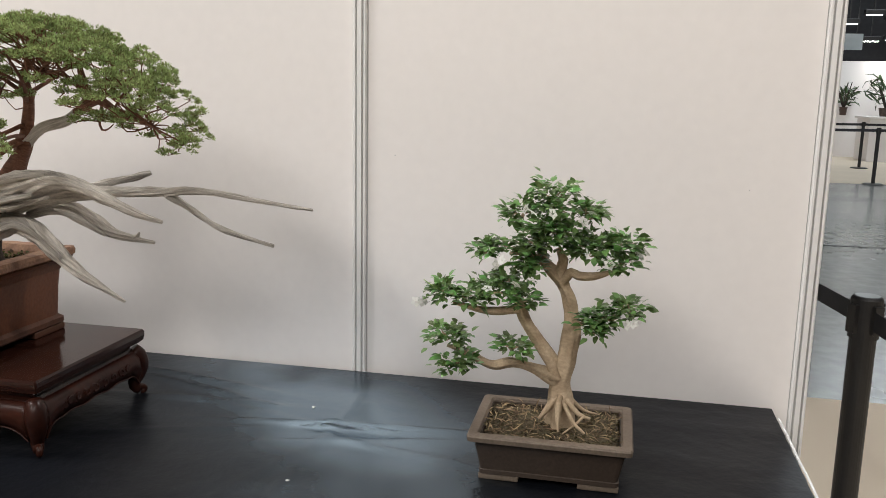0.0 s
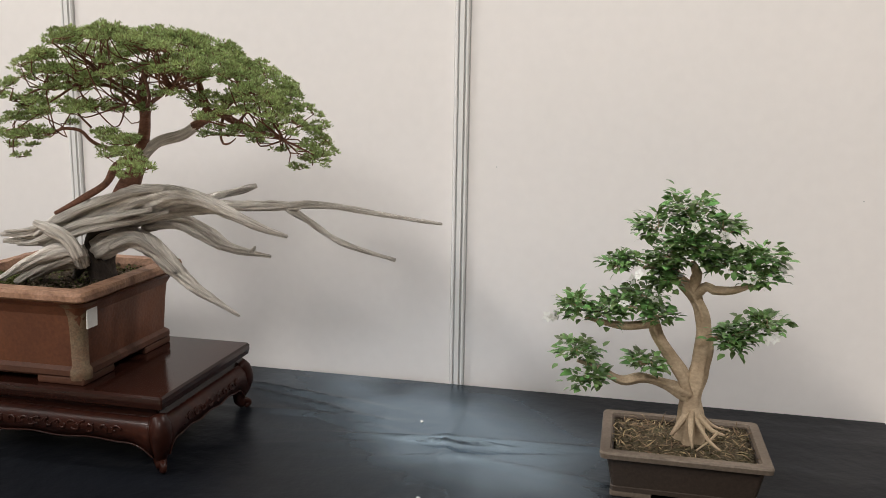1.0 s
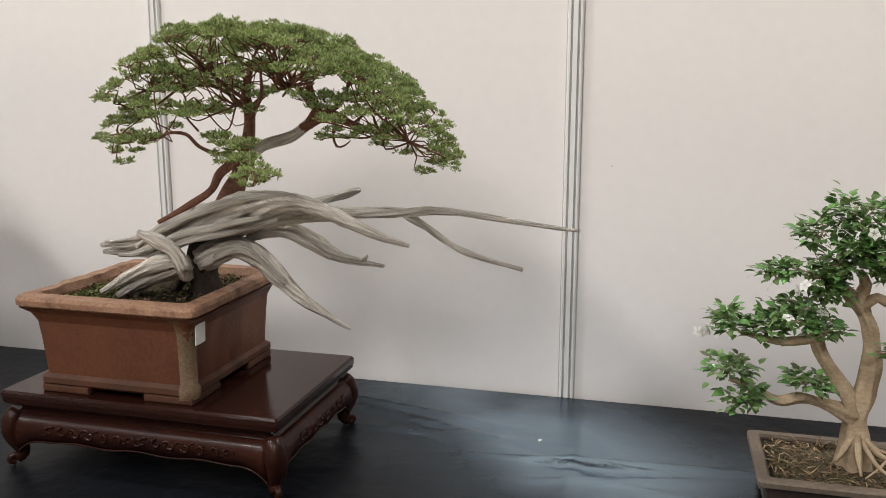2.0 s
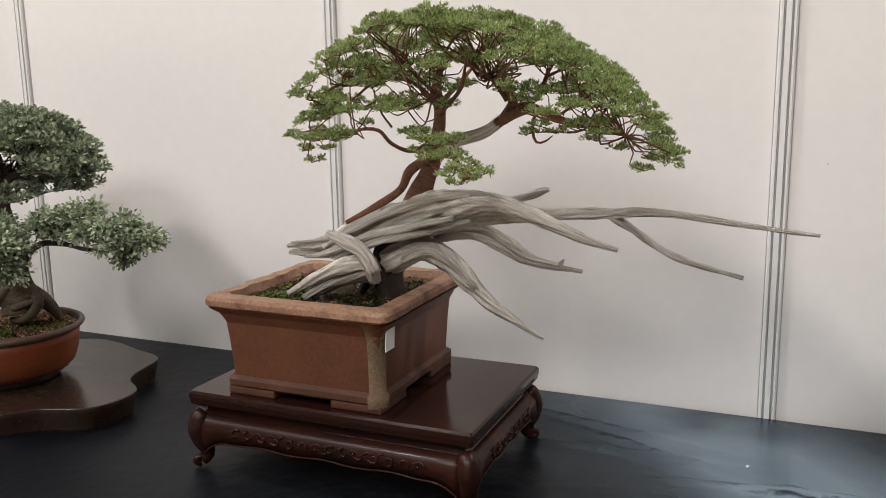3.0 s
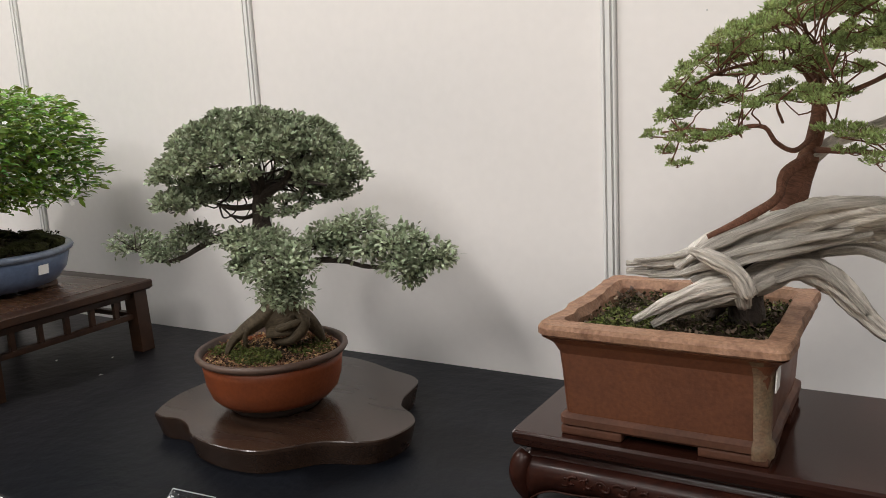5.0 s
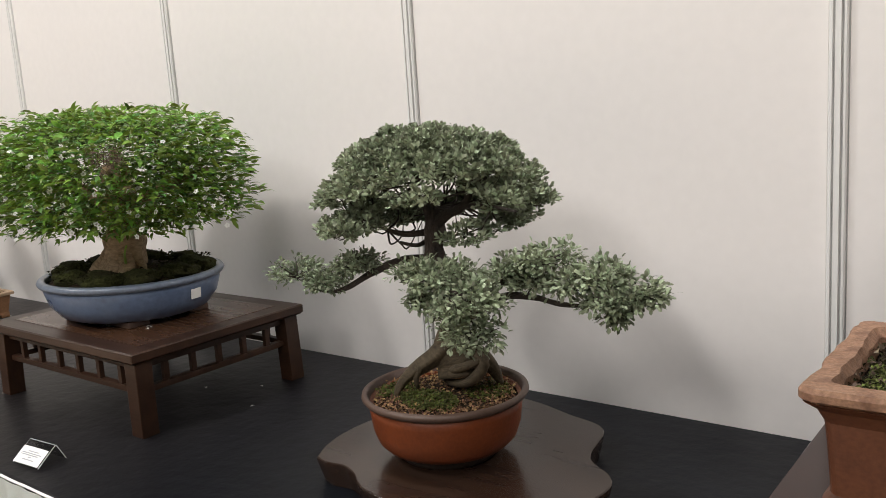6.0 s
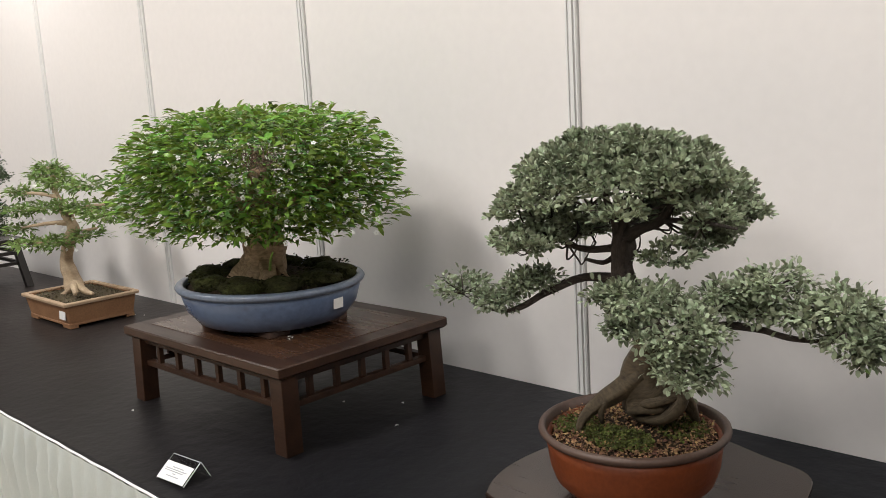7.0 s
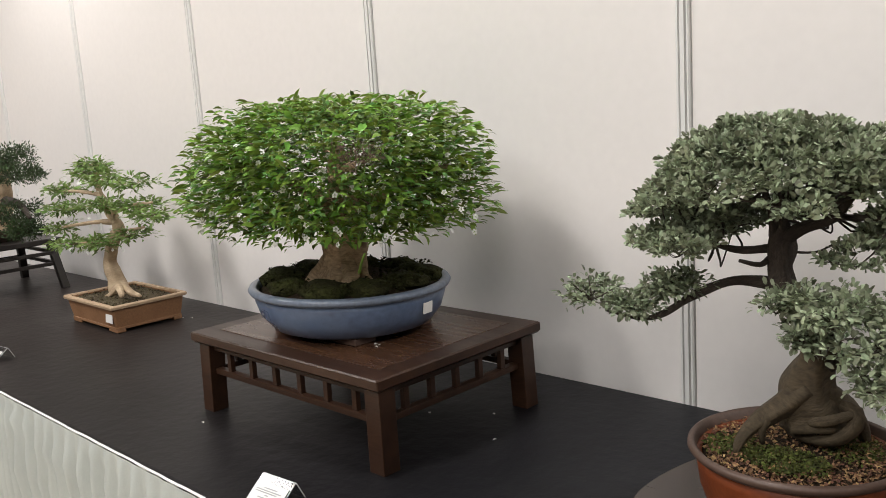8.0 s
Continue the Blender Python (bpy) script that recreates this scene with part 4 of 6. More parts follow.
limb(juniper, "root", DEADWOOD, [(-0.766, 1.452, 1.073, 0.0050), (-0.712, 1.462, 1.104, 0.0099), (-0.661, 1.472, 1.126, 0.0127), (-0.623, 1.482, 1.128, 0.0147), (-0.616, 1.492, 1.096, 0.0089)])
limb(juniper, "root", DEADWOOD, [(-0.742, 1.462, 1.065, 0.0040), (-0.704, 1.472, 1.090, 0.0089), (-0.662, 1.482, 1.108, 0.0109), (-0.612, 1.492, 1.125, 0.0128)])
limb(juniper, "root", DEADWOOD, [(-0.733, 1.492, 1.068, 0.0051), (-0.686, 1.502, 1.090, 0.0081), (-0.629, 1.522, 1.108, 0.0141)])
limb(juniper, "deadwood_stub", DEADWOOD, [(-0.684, 1.452, 1.184, 0.0048), (-0.651, 1.457, 1.170, 0.0106), (-0.622, 1.462, 1.151, 0.0125), (-0.606, 1.467, 1.118, 0.0097)])
limb(juniper, "deadwood_stub", DEADWOOD, [(-0.790, 1.492, 1.150, 0.0041), (-0.726, 1.497, 1.155, 0.0080), (-0.671, 1.522, 1.172, 0.0151)])
limb(juniper, "deadwood_stub", DEADWOOD, [(-0.793, 1.502, 1.136, 0.0041), (-0.738, 1.507, 1.139, 0.0081), (-0.683, 1.522, 1.154, 0.0132)])
limb(juniper, "deadwood_stub", DEADWOOD, [(-0.756, 1.492, 1.133, 0.0030), (-0.712, 1.502, 1.138, 0.0071), (-0.661, 1.522, 1.158, 0.0131)])
limb(juniper, "deadwood_snag", DEADWOOD, [(-0.606, 1.512, 1.214, 0.0059), (-0.609, 1.507, 1.224, 0.0039), (-0.610, 1.502, 1.232, 0.0020)])
limb(juniper, "deadwood_strand", DEADWOOD, [(-0.704, 1.477, 1.153, 0.0036), (-0.662, 1.487, 1.185, 0.0071), (-0.592, 1.502, 1.216, 0.0079), (-0.524, 1.517, 1.238, 0.0070), (-0.449, 1.512, 1.249, 0.0042)])
limb(juniper, "deadwood_strand", DEADWOOD, [(-0.711, 1.472, 1.141, 0.0027), (-0.668, 1.477, 1.157, 0.0062), (-0.621, 1.492, 1.176, 0.0079), (-0.552, 1.507, 1.193, 0.0070), (-0.480, 1.512, 1.209, 0.0043)])
limb(juniper, "deadwood_strand", DEADWOOD, [(-0.689, 1.482, 1.132, 0.0036), (-0.641, 1.487, 1.154, 0.0071), (-0.594, 1.502, 1.172, 0.0079), (-0.528, 1.522, 1.184, 0.0062), (-0.458, 1.532, 1.204, 0.0035)])
limb(juniper, "deadwood_strand", DEADWOOD, [(-0.642, 1.492, 1.195, 0.0035), (-0.584, 1.507, 1.221, 0.0061), (-0.516, 1.522, 1.242, 0.0070), (-0.441, 1.517, 1.250, 0.0051), (-0.380, 1.502, 1.239, 0.0033)])
limb(juniper, "deadwood_strand", DEADWOOD, [(-0.580, 1.527, 1.130, 0.0072), (-0.533, 1.532, 1.147, 0.0080), (-0.497, 1.547, 1.121, 0.0063), (-0.463, 1.562, 1.080, 0.0036)])
limb(juniper, "deadwood_strand", DEADWOOD, [(-0.540, 1.572, 1.161, 0.0055), (-0.479, 1.582, 1.169, 0.0073), (-0.432, 1.587, 1.151, 0.0063), (-0.386, 1.592, 1.126, 0.0036)])
limb(juniper, "deadwood_strand", DEADWOOD, [(-0.774, 1.482, 1.158, 0.0023), (-0.736, 1.487, 1.162, 0.0036), (-0.688, 1.492, 1.173, 0.0054), (-0.637, 1.502, 1.192, 0.0044)])
limb(juniper, "trunk_base", DARKBARK, [(-0.623, 1.562, 1.053, 0.0240), (-0.629, 1.562, 1.106, 0.0267), (-0.623, 1.562, 1.148, 0.0252), (-0.577, 1.557, 1.182, 0.0179)])
limb(juniper, "trunk_base", DARKBARK, [(-0.676, 1.542, 1.059, 0.0056), (-0.654, 1.547, 1.091, 0.0112), (-0.621, 1.552, 1.124, 0.0167)])
limb(juniper, "live_trunk", REDBARK, [(-0.581, 1.567, 1.208, 0.0213), (-0.563, 1.582, 1.254, 0.0183), (-0.550, 1.592, 1.296, 0.0142), (-0.540, 1.592, 1.337, 0.0116), (-0.538, 1.597, 1.381, 0.0101), (-0.544, 1.597, 1.416, 0.0085), (-0.532, 1.597, 1.465, 0.0050)])
limb(juniper, "live_vein", REDBARK, [(-0.669, 1.492, 1.196, 0.0039), (-0.614, 1.502, 1.226, 0.0059), (-0.580, 1.522, 1.251, 0.0064), (-0.576, 1.552, 1.280, 0.0070), (-0.544, 1.577, 1.305, 0.0080)])
limb(juniper, "branch", DEADWOOD, [(-0.555, 1.592, 1.294, 0.0112), (-0.507, 1.592, 1.328, 0.0110), (-0.455, 1.595, 1.346, 0.0099), (-0.414, 1.592, 1.370, 0.0088)])
limb(juniper, "branch", REDBARK, [(-0.421, 1.592, 1.363, 0.0088), (-0.404, 1.592, 1.392, 0.0083), (-0.414, 1.592, 1.416, 0.0073), (-0.424, 1.592, 1.464, 0.0028)])
limb(juniper, "branch", REDBARK, [(-0.432, 1.592, 1.360, 0.0079), (-0.365, 1.562, 1.384, 0.0071), (-0.319, 1.542, 1.369, 0.0065), (-0.249, 1.492, 1.357, 0.0035), (-0.175, 1.422, 1.346, 0.0018), (-0.123, 1.412, 1.326, 0.0009)])
limb(juniper, "branch", REDBARK, [(-0.394, 1.592, 1.383, 0.0068), (-0.366, 1.612, 1.404, 0.0042), (-0.355, 1.632, 1.445, 0.0032), (-0.329, 1.642, 1.484, 0.0018)])
limb(juniper, "branch", REDBARK, [(-0.357, 1.562, 1.376, 0.0027), (-0.358, 1.552, 1.350, 0.0022), (-0.350, 1.547, 1.331, 0.0021), (-0.334, 1.542, 1.333, 0.0016), (-0.322, 1.540, 1.342, 0.0010)])
limb(juniper, "branch", REDBARK, [(-0.541, 1.582, 1.333, 0.0044), (-0.560, 1.530, 1.316, 0.0036), (-0.578, 1.490, 1.330, 0.0032), (-0.590, 1.470, 1.352, 0.0029), (-0.612, 1.450, 1.355, 0.0026), (-0.630, 1.440, 1.346, 0.0024), (-0.652, 1.430, 1.352, 0.0021), (-0.680, 1.430, 1.355, 0.0017), (-0.720, 1.440, 1.350, 0.0012)])
limb(juniper, "branch", REDBARK, [(-0.539, 1.592, 1.390, 0.0043), (-0.558, 1.532, 1.428, 0.0035), (-0.601, 1.492, 1.438, 0.0027), (-0.648, 1.462, 1.428, 0.0020), (-0.695, 1.442, 1.404, 0.0014)])
limb(juniper, "branch", REDBARK, [(-0.356, 1.612, 1.416, 0.0035), (-0.311, 1.652, 1.430, 0.0029), (-0.275, 1.672, 1.424, 0.0018)])
limb(juniper, "branch", REDBARK, [(-0.537, 1.572, 1.313, 0.0043), (-0.440, 1.412, 1.320, 0.0028), (-0.346, 1.242, 1.304, 0.0011)])
limb(juniper, "branch", REDBARK, [(-0.538, 1.592, 1.377, 0.0043), (-0.450, 1.472, 1.413, 0.0030), (-0.398, 1.372, 1.457, 0.0015)])
limb(juniper, "branch", REDBARK, [(-0.540, 1.597, 1.391, 0.0043), (-0.531, 1.692, 1.436, 0.0035), (-0.508, 1.752, 1.492, 0.0019)])
limb(juniper, "branch", REDBARK, [(-0.542, 1.597, 1.406, 0.0036), (-0.538, 1.472, 1.451, 0.0027), (-0.537, 1.412, 1.480, 0.0016)])
limb(juniper, "branch", REDBARK, [(-0.416, 1.592, 1.397, 0.0035), (-0.428, 1.542, 1.443, 0.0027), (-0.426, 1.512, 1.488, 0.0017)])
limb(juniper, "branch", REDBARK, [(-0.249, 1.492, 1.359, 0.0022), (-0.231, 1.512, 1.384, 0.0019), (-0.222, 1.532, 1.411, 0.0013)])

limb(juniper, "branch", REDBARK, [(-0.416, 1.592, 1.406, 0.0028), (-0.399, 1.492, 1.433, 0.0023), (-0.402, 1.432, 1.440, 0.0016), (-0.406, 1.392, 1.456, 0.0009)])
limb(juniper, "branch", REDBARK, [(-0.354, 1.622, 1.435, 0.0028), (-0.314, 1.572, 1.443, 0.0020), (-0.269, 1.532, 1.442, 0.0013)])
limb(juniper, "branch", REDBARK, [(-0.319, 1.542, 1.369, 0.0027), (-0.276, 1.492, 1.389, 0.0019), (-0.241, 1.462, 1.406, 0.0012)])
limb(juniper, "branch", REDBARK, [(-0.601, 1.492, 1.438, 0.0024), (-0.601, 1.452, 1.420, 0.0020), (-0.610, 1.422, 1.402, 0.0013)])
limb(juniper, "branch", REDBARK, [(-0.568, 1.472, 1.358, 0.0020), (-0.571, 1.442, 1.384, 0.0017), (-0.550, 1.422, 1.402, 0.0012)])
limb(juniper, "branch", REDBARK, [(-0.558, 1.532, 1.428, 0.0028), (-0.553, 1.492, 1.470, 0.0020), (-0.588, 1.472, 1.493, 0.0013)])
limb(juniper, "branch", REDBARK, [(-0.420, 1.592, 1.464, 0.0028), (-0.376, 1.552, 1.484, 0.0020), (-0.326, 1.532, 1.491, 0.0013)])
limb(juniper, "branch", REDBARK, [(-0.532, 1.597, 1.465, 0.0029), (-0.488, 1.542, 1.495, 0.0020), (-0.449, 1.522, 1.516, 0.0014)])


def juniper_top(u, v):
    """Height of the crown over its plan: a full shoulder to one side, a falling one to the other."""
    e = 2.5 - 0.43 * (1 + math.tanh(4 * u))
    return 1.300 + 0.232 * max(0.0, 1 - math.hypot(u, 0.42 * v) ** e) ** (1 / e)


pads = []
for u, v in scatter(128, 0.135):
    z, h = juniper_top(u, v), 0.04
    sx, sy = ((juniper_top(u + h, v) - juniper_top(u - h, v)) / (2 * h * 0.296), (juniper_top(u, v + h) - juniper_top(u, v - h)) / (2 * h * 0.165))
    pads.append((-0.424 + 0.296 * u, 1.475 + 0.160 * v, z - rng.uniform(0.002, 0.030), rng.uniform(0.60, 1.12), max(-0.8, min(0.8, sx * 0.6)), max(-0.8, min(0.8, sy * 0.6))))
for u, v in scatter(150, 0.125):
    x, z = -0.424 + 0.296 * u, juniper_top(u * 0.9, v * 0.9) - rng.uniform(0.040, 0.150)
    if z > (1.338 if x < -0.42 else 1.392 - 0.22 * (x + 0.38)) and not (abs(x + 0.435) < 0.050 and z < 1.440):
        pads.append((x, 1.480 + 0.150 * v, z, rng.uniform(0.50, 0.88), 0, 0))
JUNIPER_NODES = [(-0.541, 1.597, 1.370), (-0.538, 1.597, 1.440), (-0.420, 1.592, 1.420), (-0.404, 1.570, 1.385), (-0.320, 1.545, 1.368), (-0.252, 1.492, 1.357), (-0.190, 1.450, 1.346),
                 (-0.600, 1.492, 1.430), (-0.650, 1.470, 1.424), (-0.695, 1.445, 1.402), (-0.620, 1.445, 1.352), (-0.690, 1.430, 1.352), (-0.356, 1.630, 1.435), (-0.404, 1.480, 1.430), (-0.560, 1.490, 1.450),
                 (-0.500, 1.480, 1.400), (-0.510, 1.690, 1.430), (-0.280, 1.540, 1.410), (-0.300, 1.600, 1.420), (-0.450, 1.540, 1.470), (-0.640, 1.560, 1.400)]
pads += [(x, 1.45, z, 0.55, 0, 0) for x, z in ((-0.722, 1.322), (-0.700, 1.305), (-0.735, 1.345), (-0.680, 1.325), (-0.655, 1.338), (-0.150, 1.315), (-0.120, 1.323), (-0.165, 1.300), (-0.195, 1.330), (-0.235, 1.342), (-0.335, 1.350), (-0.315, 1.362), (-0.290, 1.352))]
cloud_crown(juniper, pads, (0.029, 0.028, 0.012), 38, 17, 0.0058, 0.0064, 0.0025, LEAF_JUNIPER, REDBARK, JUNIPER_NODES, 0.3, 0.55, thick=0.0007)
# the low spray that hangs in front of the trunk
spray = [(-0.500, 1.410, 1.352, 0.8, 0, 0), (-0.470, 1.385, 1.346, 0.9, 0, 0), (-0.440, 1.365, 1.340, 0.9, 0, 0), (-0.412, 1.345, 1.346, 0.7, 0, 0), (-0.448, 1.340, 1.318, 0.7, 0, 0), (-0.402, 1.325, 1.324, 0.8, 0, 0),
         (-0.372, 1.300, 1.312, 0.8, 0, 0), (-0.350, 1.280, 1.302, 0.7, 0, 0), (-0.375, 1.290, 1.292, 0.55, 0, 0), (-0.402, 1.310, 1.300, 0.5, 0, 0), (-0.335, 1.270, 1.308, 0.45, 0, 0), (-0.480, 1.390, 1.326, 0.6, 0, 0)]
cloud_crown(juniper, spray, (0.029, 0.028, 0.012), 38, 17, 0.0058, 0.0064, 0.0025, LEAF_JUNIPER, REDBARK, [(-0.500, 1.500, 1.322), (-0.440, 1.412, 1.318), (-0.400, 1.340, 1.306), (-0.370, 1.285, 1.296)], 0.3, 0.55, thick=0.0007)

# ---- olive on its lobed slab ----
slab = thing("display_slab", -1.51, 1.55, TABLE, "dark polished wood slab with a lobed outline under the olive", "display slab")
edge = spline([(-1.758, 1.377, 0), (-1.725, 1.368, 0), (-1.684, 1.373, 0), (-1.643, 1.357, 0), (-1.592, 1.323, 0), (-1.508, 1.307, 0), (-1.427, 1.318, 0), (-1.383, 1.356, 0), (-1.341, 1.400, 0), (-1.267, 1.431, 0), (-1.237, 1.461, 0), (-1.226, 1.525, 0), (-1.244, 1.570, 0), (-1.296, 1.607, 0), (-1.318, 1.641, 0), (-1.329, 1.690, 0), (-1.342, 1.740, 0), (-1.372, 1.770, 0), (-1.444, 1.790, 0), (-1.537, 1.821, 0),
               (-1.625, 1.825, 0), (-1.710, 1.765, 0), (-1.770, 1.665, 0), (-1.793, 1.571, 0), (-1.796, 1.486, 0), (-1.781, 1.422, 0),
               (-1.758, 1.377, 0)], 0.010)[:-1]
edge = [(p[0] + 1.51, p[1] - 1.55) for p in edge]
part("board", loft(-1.51, 1.55, [(scaled(edge, -0.012, -0.012), 0.751), (scaled(edge, -0.008, -0.008), 0.765), (edge, 0.792), (edge, 0.798), (scaled(edge, -0.002, -0.002), 0.800)]), WALNUT, slab, smooth=False)

OX, OY, OZ = -1.555, 1.525, 0.8005
olive = thing("olive_bonsai", OX, OY, OZ, "grey-green leafed bonsai with layered pads in a round clay pot", "bonsai")
pot = part("pot", loft(OX, OY, [(oval(0.098, 0.098), OZ + 0.016), (oval(0.117, 0.117), OZ + 0.021), (oval(0.130, 0.130), OZ + 0.034), (oval(0.138, 0.138), OZ + 0.056), (oval(0.142, 0.142), OZ + 0.085), (oval(0.145, 0.145), OZ + 0.104),
                                (oval(0.136, 0.136), OZ + 0.104), (oval(0.12, 0.12), OZ + 0.05)]), ORANGE, olive, "orange-brown round clay pot", smooth=True)
part("rim", loft(OX, OY, [(oval(0.143, 0.143), OZ + 0.101), (oval(0.152, 0.152), OZ + 0.106), (oval(0.156, 0.156), OZ + 0.111), (oval(0.155, 0.155), OZ + 0.116), (oval(0.149, 0.149), OZ + 0.119), (oval(0.144, 0.144), OZ + 0.115), (oval(0.139, 0.139), OZ + 0.095)],
                 0, False, False), DARKCLAY, pot, "rounded dark brown rim", smooth=True)
part("foot_ring", loft(OX, OY, [(oval(0.090, 0.090), OZ), (oval(0.096, 0.096), OZ + 0.006), (oval(0.100, 0.100), OZ + 0.022)]), GREYCLAY, pot, "dark foot ring", smooth=True)
pot.scale = (1, 1, 1.06)
part("soil", loft(OX, OY, [(oval(0.138 * s, 0.138 * s), OZ + 0.104 + 0.010 * (1 - s * s)) for s in (1, 0.85, 0.65, 0.45, 0.25, 0.08)], 0.03), SOIL, olive, "dark soil mound", smooth=True)
ground_bits(olive, "bark_grit", GRIT, OX, OY, 0.132, 0.132, OZ + 0.109, 3600, 0.0075, True, 0.010)
ground_bits(olive, "moss", MOSS, OX + 0.01, OY - 0.06, 0.06, 0.04, OZ + 0.116, 1500, 0.007, True, 0.010)
ground_bits(olive, "moss", MOSS, OX + 0.07, OY + 0.04, 0.04, 0.05, OZ + 0.113, 700, 0.007, True, 0.008)
ground_bits(olive, "moss", MOSS, OX - 0.08, OY - 0.04, 0.04, 0.04, OZ + 0.114, 500, 0.009, True, 0.006)

limb(olive, "trunk", OLIVEROOT, [(-1.540, 1.560, 0.944, 0.0516), (-1.545, 1.560, 0.969, 0.0498), (-1.550, 1.555, 0.993, 0.0444), (-1.544, 1.550, 1.022, 0.0343), (-1.534, 1.545, 1.050, 0.0261), (-1.528, 1.542, 1.078, 0.0241)])
limb(olive, "trunk", DARKBARK, [(-1.526, 1.540, 1.075, 0.0268), (-1.546, 1.555, 1.111, 0.0272), (-1.586, 1.570, 1.135, 0.0229), (-1.603, 1.580, 1.173, 0.0188), (-1.601, 1.585, 1.209, 0.0196), (-1.607, 1.590, 1.250, 0.0120), (-1.611, 1.590, 1.292, 0.0060)])
limb(olive, "root", OLIVEROOT, [(-1.545, 1.540, 1.005, 0.0260), (-1.568, 1.522, 0.984, 0.0205), (-1.590, 1.500, 0.966, 0.0150), (-1.606, 1.478, 0.950, 0.0110), (-1.615, 1.464, 0.932, 0.0075), (-1.618, 1.458, 0.916, 0.0040)])
limb(olive, "root", OLIVEROOT, [(-1.586, 1.490, 0.965, 0.0079), (-1.590, 1.485, 0.947, 0.0053), (-1.591, 1.490, 0.927, 0.0035)])
limb(olive, "root", OLIVEROOT, [(-1.576, 1.550, 0.928, 0.0036), (-1.549, 1.535, 0.931, 0.0062), (-1.519, 1.530, 0.935, 0.0087), (-1.495, 1.530, 0.945, 0.0111), (-1.476, 1.535, 0.965, 0.0118), (-1.478, 1.545, 0.981, 0.0102), (-1.500, 1.550, 0.988, 0.0069)])
limb(olive, "root", OLIVEROOT, [(-1.548, 1.530, 0.957, 0.0070), (-1.515, 1.520, 0.967, 0.0086), (-1.488, 1.530, 0.977, 0.0076), (-1.480, 1.540, 0.979, 0.0051)])
limb(olive, "root", OLIVEROOT, [(-1.532, 1.558, 1.000, 0.0200), (-1.503, 1.572, 0.976, 0.0175), (-1.487, 1.588, 0.948, 0.0120), (-1.480, 1.600, 0.920, 0.0060)])
limb(olive, "branch", DARKBARK, [(-1.606, 1.580, 1.151, 0.0093), (-1.674, 1.570, 1.149, 0.0074), (-1.720, 1.530, 1.128, 0.0069), (-1.750, 1.490, 1.105, 0.0053), (-1.782, 1.470, 1.098, 0.0032), (-1.838, 1.460, 1.107, 0.0022)])
limb(olive, "branch", DARKBARK, [(-1.610, 1.585, 1.211, 0.0113), (-1.568, 1.580, 1.238, 0.0100), (-1.521, 1.570, 1.258, 0.0078), (-1.491, 1.560, 1.293, 0.0048), (-1.454, 1.550, 1.312, 0.0028)])
limb(olive, "branch", DARKBARK, [(-1.615, 1.585, 1.204, 0.0083), (-1.653, 1.560, 1.203, 0.0062), (-1.691, 1.550, 1.211, 0.0037), (-1.735, 1.530, 1.234, 0.0021)])
limb(olive, "branch", DARKBARK, [(-1.618, 1.585, 1.189, 0.0052), (-1.621, 1.550, 1.184, 0.0041), (-1.644, 1.530, 1.192, 0.0025)])
limb(olive, "branch", DARKBARK, [(-1.613, 1.585, 1.223, 0.0082), (-1.610, 1.570, 1.256, 0.0061), (-1.616, 1.550, 1.298, 0.0040), (-1.640, 1.550, 1.338, 0.0025)])
limb(olive, "branch", DARKBARK, [(-1.509, 1.530, 1.049, 0.0088), (-1.438, 1.500, 1.095, 0.0074), (-1.385, 1.490, 1.120, 0.0062), (-1.335, 1.500, 1.120, 0.0052), (-1.297, 1.515, 1.109, 0.0042), (-1.250, 1.525, 1.108, 0.0024), (-1.200, 1.535, 1.115, 0.0016)])
limb(olive, "branch", DARKBARK, [(-1.526, 1.530, 1.062, 0.0088), (-1.489, 1.470, 1.114, 0.0056), (-1.466, 1.430, 1.152, 0.0036)])
limb(olive, "branch", DARKBARK, [(-1.521, 1.570, 1.258, 0.0049), (-1.432, 1.530, 1.264, 0.0037), (-1.369, 1.510, 1.260, 0.0022)])


def olive_pad(x, y, z, rx, ry, rz):
    rx, rz = rx * 0.95, rz * 0.95
    clumps = int(20 + rx * ry * 1e4 * 1.7)
    foliage(olive, x, y, z, rx, ry, rz, clumps, 13, 0.0076, 0.0122, 0.0068, LEAF_OLIVE, DARKBARK, 0.05, 0.72, out=0.35, gaps=-0.20, gap_warp=0.010, blunt=True)


pads = []
for u, v in scatter(52, 0.215):
    r = math.hypot(u, v)
    z = 1.272 + 0.106 * max(0.0, 1 - r ** 2.3) ** (1 / 2.3)
    slope = -0.35 * r ** 2
    pads.append((-1.604 + 0.179 * u, 1.592 + 0.172 * v, z - rng.uniform(0, 0.012), rng.uniform(0.8, 1.1), slope * u, slope * v))
for u, v in scatter(44, 0.21):
    r, x = math.hypot(u, v), -1.604 + 0.200 * u
    if r > 0.50 and not (abs(x + 1.585) < 0.090 and v < 0.45):
        pads.append((x, 1.592 + 0.190 * v, 1.228 + rng.uniform(-0.018, 0.040), rng.uniform(0.75, 1.0), 0, 0))
OLIVE_NODES = [(-1.603, 1.585, 1.200), (-1.607, 1.590, 1.250), (-1.568, 1.580, 1.238), (-1.521, 1.570, 1.258), (-1.491, 1.560, 1.290), (-1.432, 1.530, 1.262), (-1.653, 1.560, 1.203), (-1.691, 1.550, 1.211), (-1.735, 1.530, 1.232), (-1.616, 1.550, 1.298)]
cloud_crown(olive, pads, (0.050, 0.048, 0.030), 46, 11, 0.0095, 0.0122, 0.0068, LEAF_OLIVE, DARKBARK, OLIVE_NODES, 0.6, 0.15, blunt=True, thick=0.0010)
